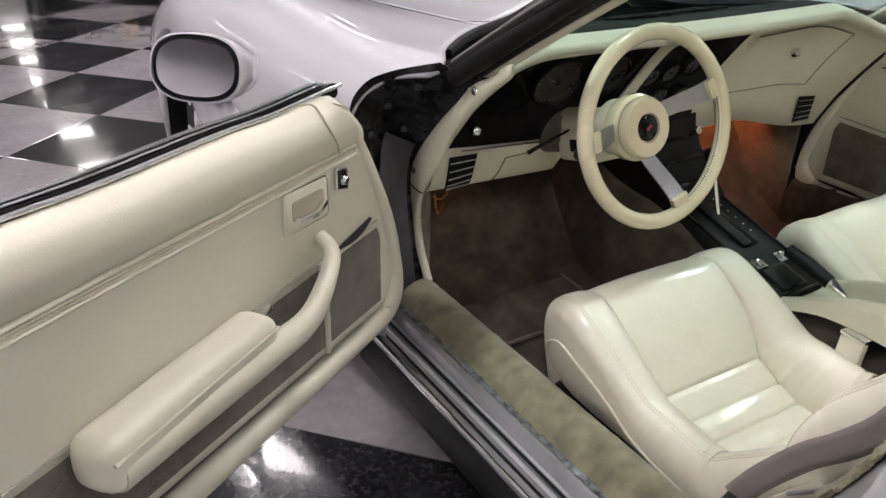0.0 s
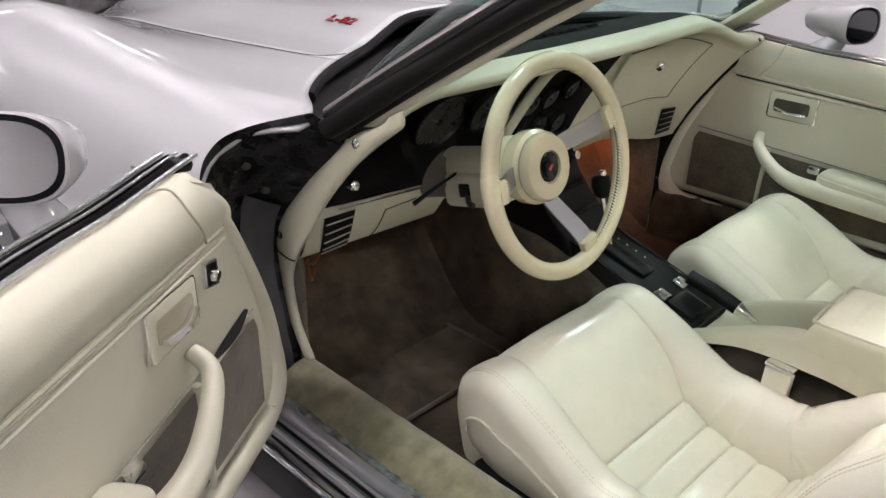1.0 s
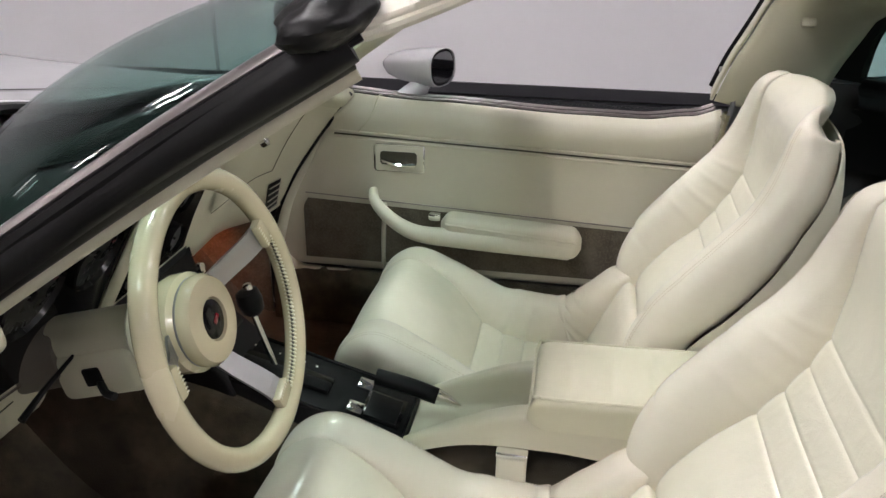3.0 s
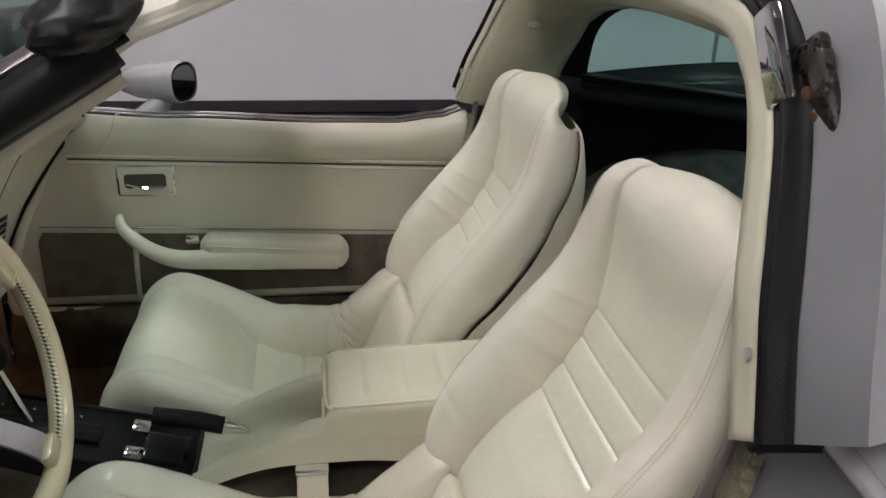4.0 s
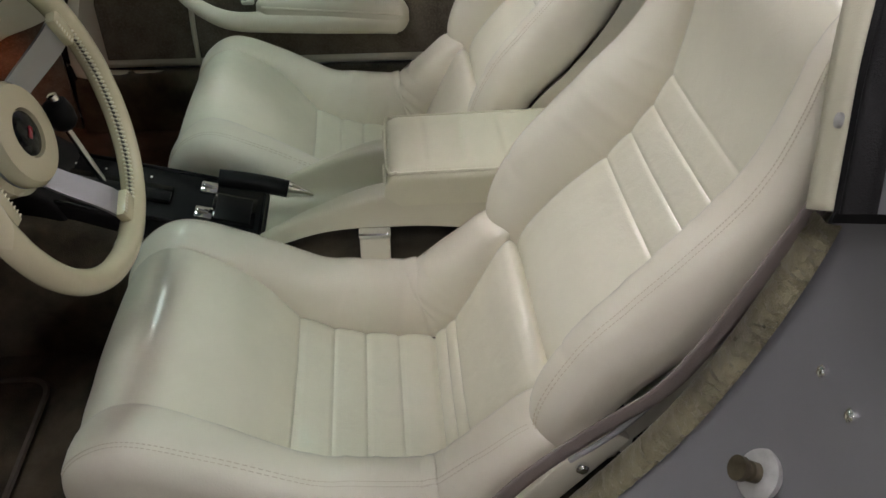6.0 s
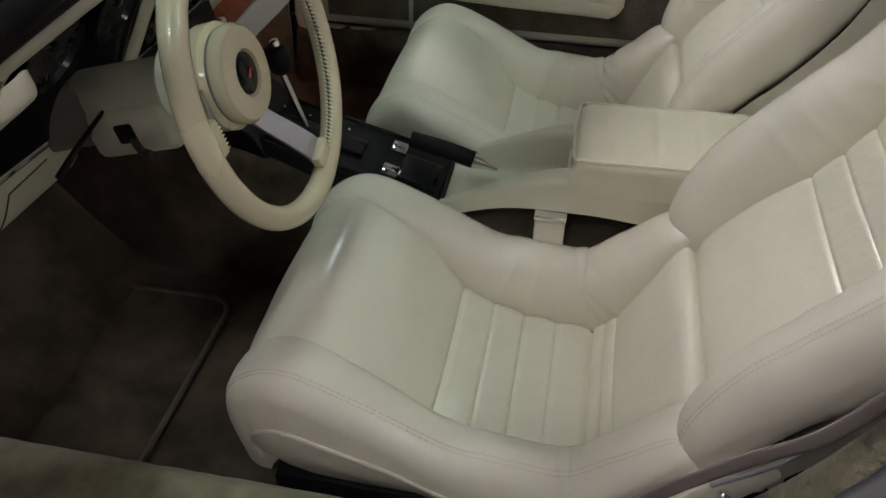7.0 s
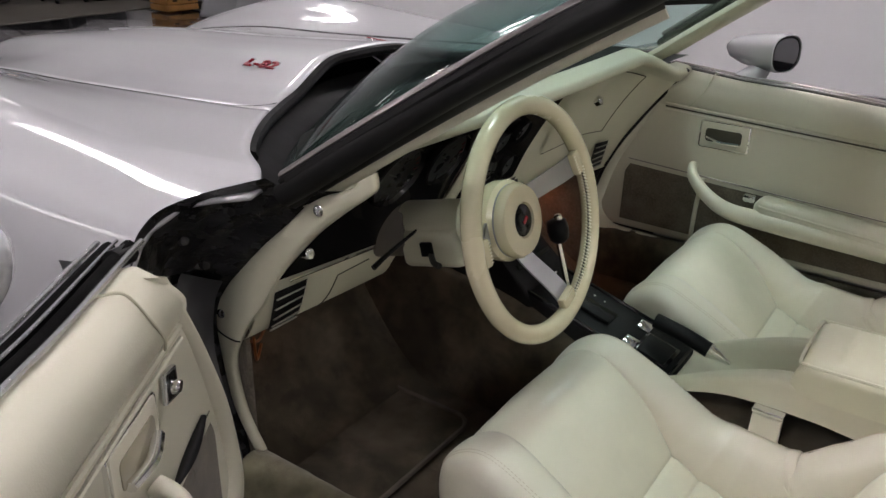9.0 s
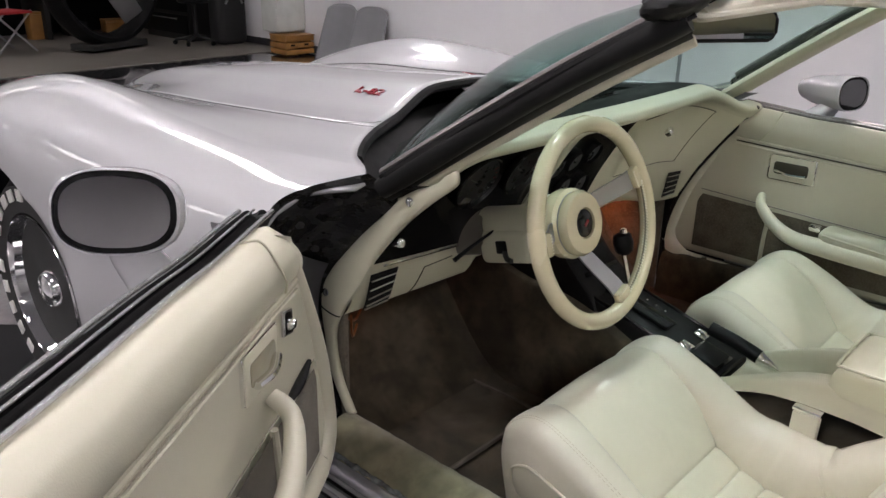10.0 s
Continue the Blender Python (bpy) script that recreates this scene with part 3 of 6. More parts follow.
def visor(sgn):
    # narrow at the hinge, wide towards the middle, folded up under the header
    plan = [(0.505, -0.222), (0.515, -0.234), (0.508, -0.246), (0.40, -0.276), (0.25, -0.310), (0.12, -0.334), (0.085, -0.335), (0.068, -0.320), (0.062, -0.28), (0.066, -0.22), (0.085, -0.206), (0.25, -0.205), (0.42, -0.214)]
    if sgn < 0:
        plan = [(0.505, -0.222), (0.515, -0.234), (0.508, -0.246), (0.44, -0.272), (0.36, -0.298), (0.31, -0.312), (0.285, -0.310), (0.270, -0.295), (0.266, -0.260), (0.275, -0.215), (0.30, -0.206), (0.38, -0.207), (0.45, -0.214)]
    sink, ahead = (0.012, 0.0) if sgn < 0 else (-0.022, 0.075)

    def lay(a, b, c):
        return Vector((sgn * a, b + ahead * (1 - a), 1.192 + sink + c * min(1.0, 0.30 + 3.0 * (0.52 - a)) + 0.055 * (0.5 - a) - 0.05 * (b + 0.23)))
    v = part("sun_visor", slab(plan, 0.028, 0.011, put=lay), VINYL, car, "cream padded sun visor")
    part("visor_edge", tube([lay(a, b, 0.004) for a, b in plan[1:8]], 0.006, 8, 40), VINYL, v)
    part("visor_rod", tube([(sgn * 0.545, -0.222, 1.205), (sgn * 0.525, -0.228, 1.212), (sgn * 0.48, -0.226, 1.214)], 0.006, 8, 12), CHROME, v, "chrome visor hinge")
    return v


visor(-1)
visor(1)

# inside mirror
mm = frame_axes((-0.022, -0.07, 1.152), (-0.55, -0.83, 0.07))
rv = part("inside_mirror", slab(round_outline(0.198, 0.062, 0.018), 0.022, 0.006, put=lambda a, b, c: mm @ Vector((a, b, c - 0.022))), BLACK, car, "black framed rear-view mirror")
part("mirror_glass", slab(round_outline(0.180, 0.047, 0.012), 0.002, 0, put=lambda a, b, c: mm @ Vector((a, b, c + 0.0005))), MIRRORGLASS, rv)
part("mirror_stem", tube([(0.0, -0.06, 1.15), (0.01, -0.08, 1.19), (0.0, -0.15, 1.222)], 0.008, 8, 12), CHROME, rv)

# ---------------------------------------------------------------- dashboard
def lip_y(x):
    return 0.135 - 0.03 * math.cos(min(1, abs(x) / 0.65) * math.pi / 2) + 0.02


def dash_profile(x):
    t = max(0.0, (abs(x) - 0.48) / 0.17)
    drop = 0.055 * t * t
    ly = lip_y(x)
    low = 0.615 if x < -0.3 else min(0.640, 0.688 - 0.163 * x)
    front = 0.485 - 0.29 * (abs(x) / 0.68) ** 2.2          # stays inside the foot of the windscreen
    mid = [(front, 0.905 - drop), (min(ly + 0.14, front - 0.012), 0.955 - drop), (min(ly + 0.05, front - 0.024), 0.967 - drop), (ly + 0.002, 0.958 - drop), (ly - 0.010, 0.950 - drop), (ly - 0.006, 0.941 - drop), (ly + 0.040, 0.933 - drop), (ly + 0.082, 0.868 - drop * 0.6), (ly + 0.118, 0.79), (ly + 0.15, 0.70), (ly + 0.185, low + 0.01), (ly + 0.22, low), (0.50, low + 0.03)]
    if x < 0.34:
        return mid
    # the passenger end wraps round towards the closed door
    f = min(1.0, (x - 0.34) / 0.33)
    f = f * f * (3 - 2 * f)
    end = [(0.224, 0.862), (0.205, 0.880), (0.170, 0.889), (0.128, 0.886), (0.117, 0.879), (0.119, 0.871), (0.130, 0.857), (0.165, 0.815), (0.205, 0.762), (0.262, 0.680), (0.305, 0.600), (0.33, 0.585), (0.50, 0.62)]
    return [(a + (c - a) * f, b + (d - b) * f) for (a, b), (c, d) in zip(mid, end)]


def dash_point(x, t, lift=0.0):
    pr = dash_profile(x)
    a = spline([(0, y, z) for y, z in pr], t)
    if lift:
        b = spline([(0, y, z) for y, z in pr], min(1, t + 0.01))
        d = (b - a).normalized()
        a = a + Vector((0, d.z, -d.y)) * lift
    return Vector((x, a.y, a.z))


dash = part("dashboard", grid(lambda u, v: dash_point(-0.648 + 1.320 * u, v), 64, 72), PLASTIC, car, "cream dashboard with black gauge panel")


def dash_sheet(name, x0, x1, t0, t1, mat, lift, label="", nu=24, nv=12, slant=0.0, parent=None):
    def fn(u, v):
        t = t0 + (t1 - t0) * v
        x = x0 + (x1 - x0) * u + slant * (v if u < 0.5 else v)
        return dash_point(x, t, lift)
    return part(name, grid(fn, nu, nv), mat, parent or dash, label)


def dash_patch(name, corners, mat, lift, label="", n=16, parent=None):
    """A panel laid on the dash face; corners (x, t): top left, top right, bottom right, bottom left."""
    (a, b, c, d) = corners

    def fn(u, v):
        x = (a[0] * (1 - u) + b[0] * u) * (1 - v) + (d[0] * (1 - u) + c[0] * u) * v
        t = (a[1] * (1 - u) + b[1] * u) * (1 - v) + (d[1] * (1 - u) + c[1] * u) * v
        return dash_point(x, t, lift)
    return part(name, grid(fn, n, n), mat, parent or dash, label)


dash_sheet("dash_top_cover", -0.648, 0.655, 0.0, 0.190, DARK, 0.004, "dark vinyl dash top", 40, 10)
dash_sheet("dash_pad", -0.600, 0.672, 0.193, 0.506, PADDING, 0.005, "padded cream dash brow", 60, 24)
vent_top = dash_sheet("defroster_grille", -0.20, 0.12, 0.05, 0.10, BLACK, 0.007, "black defroster grille")
for k in range(12):
    x = -0.19 + 0.026 * k
    part("grille_slat", tube([dash_point(x, 0.052, 0.010), dash_point(x, 0.098, 0.010)], 0.003, 4, 2), DARK, vent_top)

# black instrument panels (face parameter 0.5 top to 0.86 bottom)
cluster = dash_patch("gauge_panel", ((-0.646, 0.508), (-0.168, 0.508), (-0.245, 0.74), (-0.646, 0.72)), BLACKGLOSS, 0.004, "black gauge cluster")
centre = dash_patch("centre_panel", ((-0.155, 0.508), (0.112, 0.515), (0.040, 0.72), (-0.232, 0.72)), BLACKGLOSS, 0.004, "black centre gauge panel")
dash_patch("radio_panel", ((-0.215, 0.724), (0.055, 0.724), (0.092, 0.90), (-0.20, 0.90)), BLACK, 0.004, "black radio and heater panel")
part("brow_strip", tube([dash_point(-0.555 + 0.073 * k, 0.511, 0.007) for k in range(10)], 0.0022, 6, 40), CHROME, dash, "thin bright strip under the brow")
for pts in (((-0.475, 0.770), (-0.400, 0.765)), ((-0.475, 0.770), (-0.492, 0.895))):
    part("panel_seam", tube([dash_point(pts[0][0] + (pts[1][0] - pts[0][0]) * k / 6, pts[0][1] + (pts[1][1] - pts[0][1]) * k / 6, 0.001) for k in range(7)], 0.0012, 5, 12), OLIVE, dash)
part("dash_end_seal", tube([(0.646, y, z) for y, z in ((0.113, 0.884), (0.155, 0.828), (0.200, 0.770), (0.258, 0.684), (0.302, 0.602), (0.326, 0.540), (0.340, 0.470), (0.338, 0.405), (0.312, 0.372))], 0.0055, 8, 60), RUBBER, car, "black rubber seal between dashboard and door")
part("cluster_fin", tube([dash_point(-0.150, 0.475, 0.002), dash_point(-0.165, 0.52, 0.010), dash_point(-0.190, 0.60, 0.014), dash_point(-0.235, 0.74, 0.008)], 0.013, 8, 20, flat=0.5, up=(0, -1, 0.4)), PADDING, dash, "slanting cream divider fin")


def gauge(x, t, r, parent):
    p0, p1 = dash_point(x, t), dash_point(x, t + 0.02)
    d = (p1 - p0).normalized()
    at = frame_axes(dash_point(x, t, 0.006), Vector((0, d.z, -d.y)))
    g = part("gauge", lathe(((r * 0.90, 0.004), (r * 0.60, 0.0035), (0.001, 0.003)), 32, at), DIALFACE, parent, "round dark grey dial gauge")
    part("gauge_bezel", lathe(((r, 0), (r, 0.009), (r * 0.95, 0.011), (r * 0.90, 0.0035)), 32, at), BLACKGLOSS, g)
    big = r > 0.04
    for k in range(17 if big else 9):
        a = radians(-215 + 250 * k / (16 if big else 8))
        long = 0.15 if k % 2 == 0 else 0.09
        part("dial_mark", box((0.0018 if big else 0.0013, r * long, 0.0006), matrix=at @ pose(0, 0, 0.0045, 0, 0, math.degrees(a) - 90) @ pose(0, r * 0.76, 0), bevel=0), REDENAMEL if big and k > 13 else MARK, g)
    turn = 62 if big else 20
    part("needle", box((0.0020 if big else 0.0014, r * 0.66, 0.0008), matrix=at @ pose(0, 0, 0.0062, 0, 0, turn) @ pose(0, r * 0.26, 0), bevel=0), MARK, g)
    part("needle_hub", lathe(((r * 0.12, 0.004), (r * 0.12, 0.007), (0.001, 0.008)), 14, at), BLACK, g)
    return g


gauge(-0.42, 0.585, 0.062, cluster)
gauge(-0.29, 0.585, 0.056, cluster)
for x, t in ((-0.157, 0.610), (-0.100, 0.603), (-0.040, 0.590), (-0.095, 0.672), (-0.028, 0.677), (-0.165, 0.685)):
    gauge(x, t, 0.027, centre)

knob = part("headlamp_knob", lathe(((0.006, 0), (0.006, 0.012), (0.009, 0.014), (0.009, 0.022), (0.006, 0.024)), 18, frame_axes(dash_point(-0.585, 0.69, 0.004), (0, -0.9, 0.35))), CHROME, dash, "chrome headlamp pull knob")
part("chrome_strip", tube([dash_point(-0.60, 0.728, 0.006), dash_point(-0.42, 0.735, 0.006), dash_point(-0.25, 0.745, 0.006)], 0.0025, 6, 20), CHROME, dash)


LOUVRE = material("pale_louvre", (0.42, 0.41, 0.34), 0.5)


def air_vent(corners, count):
    (a, b, c, d) = corners
    v = dash_patch("air_vent", corners, BLACK, 0.004, "black louvred air vent", 8)
    for k in range(count):
        f = (k + 0.7) / count
        x0, x1 = a[0] + (d[0] - a[0]) * f, b[0] + (c[0] - b[0]) * f
        t0, t1 = a[1] + (d[1] - a[1]) * f, b[1] + (c[1] - b[1]) * f
        part("louvre", tube([dash_point(x0 + 0.004, t0, 0.007), dash_point(x1 - 0.004, t1, 0.007)], 0.0022, 6, 2, flat=0.6), LOUVRE, v)
    return v


air_vent(((-0.624, 0.742), (-0.556, 0.742), (-0.548, 0.835), (-0.608, 0.852)), 5)
air_vent(((0.488, 0.746), (0.548, 0.743), (0.594, 0.822), (0.534, 0.832)), 5)

# glove box lid with its lock
lid = dash_patch("glove_box_lid", ((0.150, 0.536), (0.495, 0.523), (0.472, 0.708), (0.145, 0.697)), PLASTIC, 0.006, "cream glove box lid")
for a, b in (((0.150, 0.536), (0.495, 0.523)), ((0.495, 0.523), (0.472, 0.708)), ((0.145, 0.697), (0.472, 0.708))):
    part("lid_gap", tube([dash_point(a[0] + (b[0] - a[0]) * k / 8, a[1] + (b[1] - a[1]) * k / 8, 0.006) for k in range(9)], 0.0013, 4, 16), OLIVE, lid)
part("lock_button", lathe(((0.013, 0), (0.013, 0.012), (0.009, 0.015)), 20, frame_axes(dash_point(0.345, 0.610, 0.008), (0, -0.85, 0.5))), CHROME, lid, "chrome lock button")

# black stack joining the radio panel to the console
STACK = [(0.125, 0.50), (0.145, 0.545), (0.200, 0.590), (0.236, 0.630), (0.262, 0.668), (0.272, 0.715), (0.45, 0.715), (0.45, 0.42), (0.16, 0.42)]
b = slab([(z, y) for y, z in STACK], 0.170, 0.008, put=lambda z, y, x: Vector((0.081 - x, y, z)))
stack = part("console_tower", b, BLACK, car, "black console stack below the radio")
for y, z, w in ((0.176, 0.577, 0.130), (0.222, 0.619, 0.135), (0.252, 0.661, 0.120)):
    part("heater_slide", box((w, 0.012, 0.008), (-0.004, y - 0.004, z), (45, 0, 0), 0.0035, 2), BLACKGLOSS, stack)
part("heater_knob", lathe(((0.008, 0), (0.008, 0.010), (0.011, 0.012), (0.010, 0.020), (0.006, 0.021)), 18, frame_axes((0.071, 0.262, 0.668), (0, -0.95, 0.3))), CHROME, stack, "chrome heater knob")

# hinge-side trim of the door opening
# outer and inner edge as (y, z), from the pillar foot down to the sill
TRIM_OUT = [(0.092, 0.944), (0.105, 0.932), (0.133, 0.918), (0.157, 0.908), (0.190, 0.887), (0.228, 0.851), (0.283, 0.802), (0.333, 0.752), (0.382, 0.698), (0.412, 0.640), (0.404, 0.563), (0.385, 0.473), (0.345, 0.405)]
TRIM_IN = [(0.070, 0.958), (0.066, 0.938), (0.082, 0.922), (0.108, 0.902), (0.145, 0.872), (0.178, 0.842), (0.220, 0.797), (0.261, 0.748), (0.296, 0.694), (0.345, 0.628), (0.372, 0.563), (0.357, 0.475), (0.318, 0.408)]


def trim_band(side):
    def edge(points, u):
        return spline([(0, y, z) for y, z in points], u)

    def fn(u, v):
        a = math.pi * v
        o = edge(TRIM_OUT, u).lerp(edge(TRIM_IN, u), 0.5 - 0.5 * math.cos(a))
        x = 0.646 + 0.012 * math.sin(a) ** 0.6 - 0.030 * max(0.0, 0.2 - u) * v
        return Vector((side * x, o.y, o.z))
    t = thick(part("door_frame_trim", grid(fn, 90, 10), PLASTIC, car, "cream door opening trim strip"), 0.006)
    part("trim_joint", tube([fn(0.775, 0.05 + 0.9 * k / 6) + Vector((side * 0.001, 0, 0)) for k in range(7)], 0.0016, 5, 12), BLACK, t)
    for y, z in ((0.160, 0.889), (0.388, 0.654)):
        part("screw", lathe(((0.008, 0), (0.008, 0.003), (0.004, 0.005)), 14, frame_axes((side * 0.657, y, z), (side, -0.15, 0.1))), CHROME, t)
    return t


trim_band(-1)


# black hinge pillar between fender and cabin
def hinge_face(side):
    outer = [(-0.70, 0.215, 0.935), (-0.76, 0.30, 0.905), (-0.80, 0.345, 0.87), (-0.825, 0.36, 0.80), (-0.84, 0.36, 0.60), (-0.83, 0.36, 0.42), (-0.80, 0.36, 0.28)]
    inner = [(-0.640, 0.115, 0.922), (-0.640, 0.185, 0.882), (-0.640, 0.285, 0.790), (-0.640, 0.385, 0.685), (-0.640, 0.402, 0.580), (-0.640, 0.372, 0.450), (-0.640, 0.345, 0.300)]

    def fn(u, v):
        p = spline(outer, u).lerp(spline(inner, u), v)
        crease = 0.007 * noise.noise(Vector((7 * u, 5 * v, 2.0))) + 0.004 * noise.noise(Vector((19 * u, 13 * v, 5.0)))
        p = p + Vector((0, 0.03 * math.sin(math.pi * v) + crease * math.sin(math.pi * v), -0.012 * math.sin(math.pi * v)))
        return Vector((p.x * -side, p.y, p.z))
    h = part("hinge_pillar", grid(fn, 90, 44), HINGEPAINT if side < 0 else JAMB, car, "black painted hinge pillar with bolts")
    for u, v in ((0.35, 0.4), (0.42, 0.7), (0.2, 0.5), (0.5, 0.35)):
        p = fn(u, v)
        part("bolt", lathe(((0.008, -0.004), (0.008, 0.005), (0.004, 0.007)), 6, frame_axes(p, (0, -1, 0.2))), DARKMETAL, h)
    if side < 0:
        part("pillar_face", grid(lambda u, v: fn(0.46 + 0.52 * u, 0.52 + 0.34 * v) + Vector((0, -0.010, 0)), 24, 10), HINGEGREY, h, "dull grey painted face of the hinge pillar")
    part("door_hinge", box((0.07, 0.04, 0.05), (side * 0.755, 0.375, 0.47), (0, 0, side * 20), 0.008), RUBBER, h, "painted door hinge")
    return h


hinge_face(-1)
hinge_face(1)

# ---------------------------------------------------------------- steering
SW_N = Vector((0, -math.cos(radians(15)), math.sin(radians(15))))
SW = frame_axes((-0.352, 0.038, 0.808), SW_N)
R_RIM, R_TUBE, TURNED, DISH = 0.179, 0.0155, 19.0, 0.052
rimpts = [SW @ Vector((R_RIM * math.cos(2 * math.pi * k / 96), R_RIM * math.sin(2 * math.pi * k / 96), DISH)) for k in range(96)]
wheel_rim = part("steering_wheel", tube(rimpts, R_TUBE, 14, closed=True, up=SW_N), WHEELHIDE, car, "cream leather-wrapped three-spoke steering wheel")
for ang in (2.0, -91.0, 162.0):
    a = radians(ang + TURNED)
    d = Vector((math.cos(a), math.sin(a), 0))
    s = Vector((-math.sin(a), math.cos(a), 0))
    b = bmesh.new()
    rows = []
    for k in range(9):
        f = k / 8
        r = 0.04 + (R_RIM - 0.05) * f
        hw = 0.016 + 0.004 * f
        h = -0.004 + (DISH + 0.006) * f * f * (3 - 2 * f)
        rows.append([b.verts.new(SW @ (d * r + s * q * hw + Vector((0, 0, h + e)))) for q, e in ((-1, 0), (1, 0), (1, -0.004), (-1, -0.004))])
    for r0, r1 in zip(rows, rows[1:]):
        for q in range(4):
            b.faces.new((r0[q], r0[(q + 1) % 4], r1[(q + 1) % 4], r1[q]))
    part("spoke", b, ALUMINIUM, wheel_rim, "flat brushed metal spoke", smooth=False)
    # leather collar where the spoke meets the rim
    collar = part("spoke_collar", box((0.024, 0.042, 0.014), matrix=SW @ pose(d.x * (R_RIM - 0.021), d.y * (R_RIM - 0.021), DISH + 0.001, 0, 0, ang + TURNED), bevel=0.004, segments=2), WHEELHIDE, wheel_rim)
    for q in (-0.015, -0.010, -0.005, 0.0, 0.005, 0.010, 0.015):
        part("flap_stitch", box((0.005, 0.0013, 0.0012), matrix=SW @ pose(d.x * (R_RIM - 0.030) + s.x * q, d.y * (R_RIM - 0.030) + s.y * q, DISH + 0.008, 0, 0, ang + TURNED), bevel=0), PALETHREAD, collar)
part("hub_ring", lathe(((0.05, -0.035), (0.062, -0.03), (0.066, -0.018), (0.066, 0.0), (0.060, 0.006), (0.05, 0.006)), 40, SW), WHEELHIDE, wheel_rim)
part("hub_gap", lathe(((0.058, -0.01), (0.0595, 0.009), (0.05, 0.010)), 40, SW), ALUMINIUM, wheel_rim)
part("horn_pad", lathe(((0.05, 0.004), (0.060, 0.010), (0.061, 0.020), (0.056, 0.027), (0.045, 0.029), (0.029, 0.029), (0.027, 0.022), (0.002, 0.022)), 40, SW), WHEELHIDE, wheel_rim, "round cream horn pad")
part("horn_button", lathe(((0.026, 0.018), (0.026, 0.026), (0.020, 0.0285), (0.002, 0.030)), 32, SW), BLACKGLOSS, wheel_rim, "black centre button with a small emblem")
part("button_emblem", box((0.015, 0.006, 0.002), matrix=SW @ pose(0, 0, 0.0305, 0, 0, TURNED + 15), bevel=0.0008), REDENAMEL, wheel_rim)
# laced seam round the inside of the rim
arc = [radians(TURNED - 84 + 82 * k / 40) for k in range(41)]
# dark rod paints the shade in the groove under the lacing
part("lacing_groove", tube([SW @ Vector(((R_RIM - R_TUBE * 0.97) * math.cos(a), (R_RIM - R_TUBE * 0.97) * math.sin(a), DISH + 0.004)) for a in arc], 0.0022, 6, 80), OLIVE, wheel_rim)
b = bmesh.new()
for k in range(42):
    a = radians(TURNED - 84 + 82 * k / 41)
    at = SW @ pose(0, 0, 0, 0, 0, math.degrees(a)) @ pose(R_RIM - R_TUBE * 0.98, 0, DISH + 0.004) @ pose(0, 0, 0, 28, 0, 0)
    box((0.0040, 0.0032, 0.0120), matrix=at, bevel=0.0012, segments=1, bm=b)
part("stitching", b, PALETHREAD, wheel_rim, "laced cross stitching")

COL = frame_axes((-0.352, 0.038, 0.808), -SW_N)
column = part("steering_column", lathe(((0.046, 0.03), (0.056, 0.036), (0.056, 0.064), (0.048, 0.072), (0.038, 0.076), (0.038, 0.205), (0.034, 0.212)), 32, COL), PLASTIC, car, "cream steering column shroud")
part("column_housing", box((0.082, 0.070, 0.128), matrix=COL @ pose(0.002, -0.036, 0.142), bevel=0.014, segments=4), PLASTIC, column)
part("column_cover", lathe(((0.034, 0.188), (0.046, 0.192), (0.049, 0.215), (0.050, 0.26), (0.056, 0.34)), 28, COL @ pose(0, -0.012, 0)), TAUPE, column, "soft taupe column boot")
part("turn_signal_stalk", tube([COL @ Vector((0.036, -0.004, 0.165)), COL @ Vector((0.085, -0.024, 0.185)), COL @ Vector((0.128, -0.040, 0.195))], lambda t: 0.0025 + 0.0025 * t, 8, 12), BLACK, column, "black turn signal stalk")
ign = part("ignition_switch", box((0.010, 0.026, 0.026), matrix=COL @ pose(0.042, -0.036, 0.145), bevel=0.003), BLACK, column)
part("ignition_key", tube([COL @ Vector((0.044, -0.046, 0.138)), COL @ Vector((0.060, -0.054, 0.122)), COL @ Vector((0.064, -0.058, 0.108))], 0.0055, 8, 8), DARKMETAL, column)

# ---------------------------------------------------------------- console
def cons_z(y):
    return 0.446 + 0.28 * (y + 0.17)


def tunnel(u, v):
    y = -0.85 + 1.45 * u
    top = lerp_table(((-0.85, 0.43), (-0.45, 0.440), (-0.30, 0.430), (-0.17, 0.405), (0.25, 0.53), (0.6, 0.60)), y)
    prof = [(-0.145, 0.255), (-0.135, 0.34), (-0.115, top - 0.03), (-0.09, top), (0, top), (0.09, top), (0.115, top - 0.03), (0.135, 0.34), (0.145, 0.255)]
    p = spline([(x, 0, z) for x, z in prof], v)
    return Vector((p.x, y, p.z))


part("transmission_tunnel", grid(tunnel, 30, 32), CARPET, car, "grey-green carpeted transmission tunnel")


def prism_along_y(y0, y1, halfw, z0, z1, top0, top1, bevel, name, mat, parent, label=""):
    b = bmesh.new()
    vs = []
    for y, zt in ((y0, top0), (y1, top1)):
        vs.append([b.verts.new(Vector((x, y, z))) for x, z in ((-halfw - 0.012, z0), (halfw + 0.012, z0), (halfw, zt), (-halfw, zt))])
    b.faces.new(vs[0][::-1])
    b.faces.new(vs[1])
    for q in range(4):
        b.faces.new((vs[0][q], vs[0][(q + 1) % 4], vs[1][(q + 1) % 4], vs[1][q]))
    bmesh.ops.bevel(b, geom=list(b.edges), offset=bevel, segments=2, profile=0.5, affect="EDGES")
    return part(name, b, mat, parent, label)


console = prism_along_y(-0.175, 0.34, 0.078, 0.40, 0.40, cons_z(-0.175), cons_z(0.34), 0.006, "shift_console", BLACK, car, "black shift console plate")
CM = lambda x, y, h=0.0: Vector((x, y, cons_z(y) + h))
SLOPE = math.degrees(math.atan(0.28))
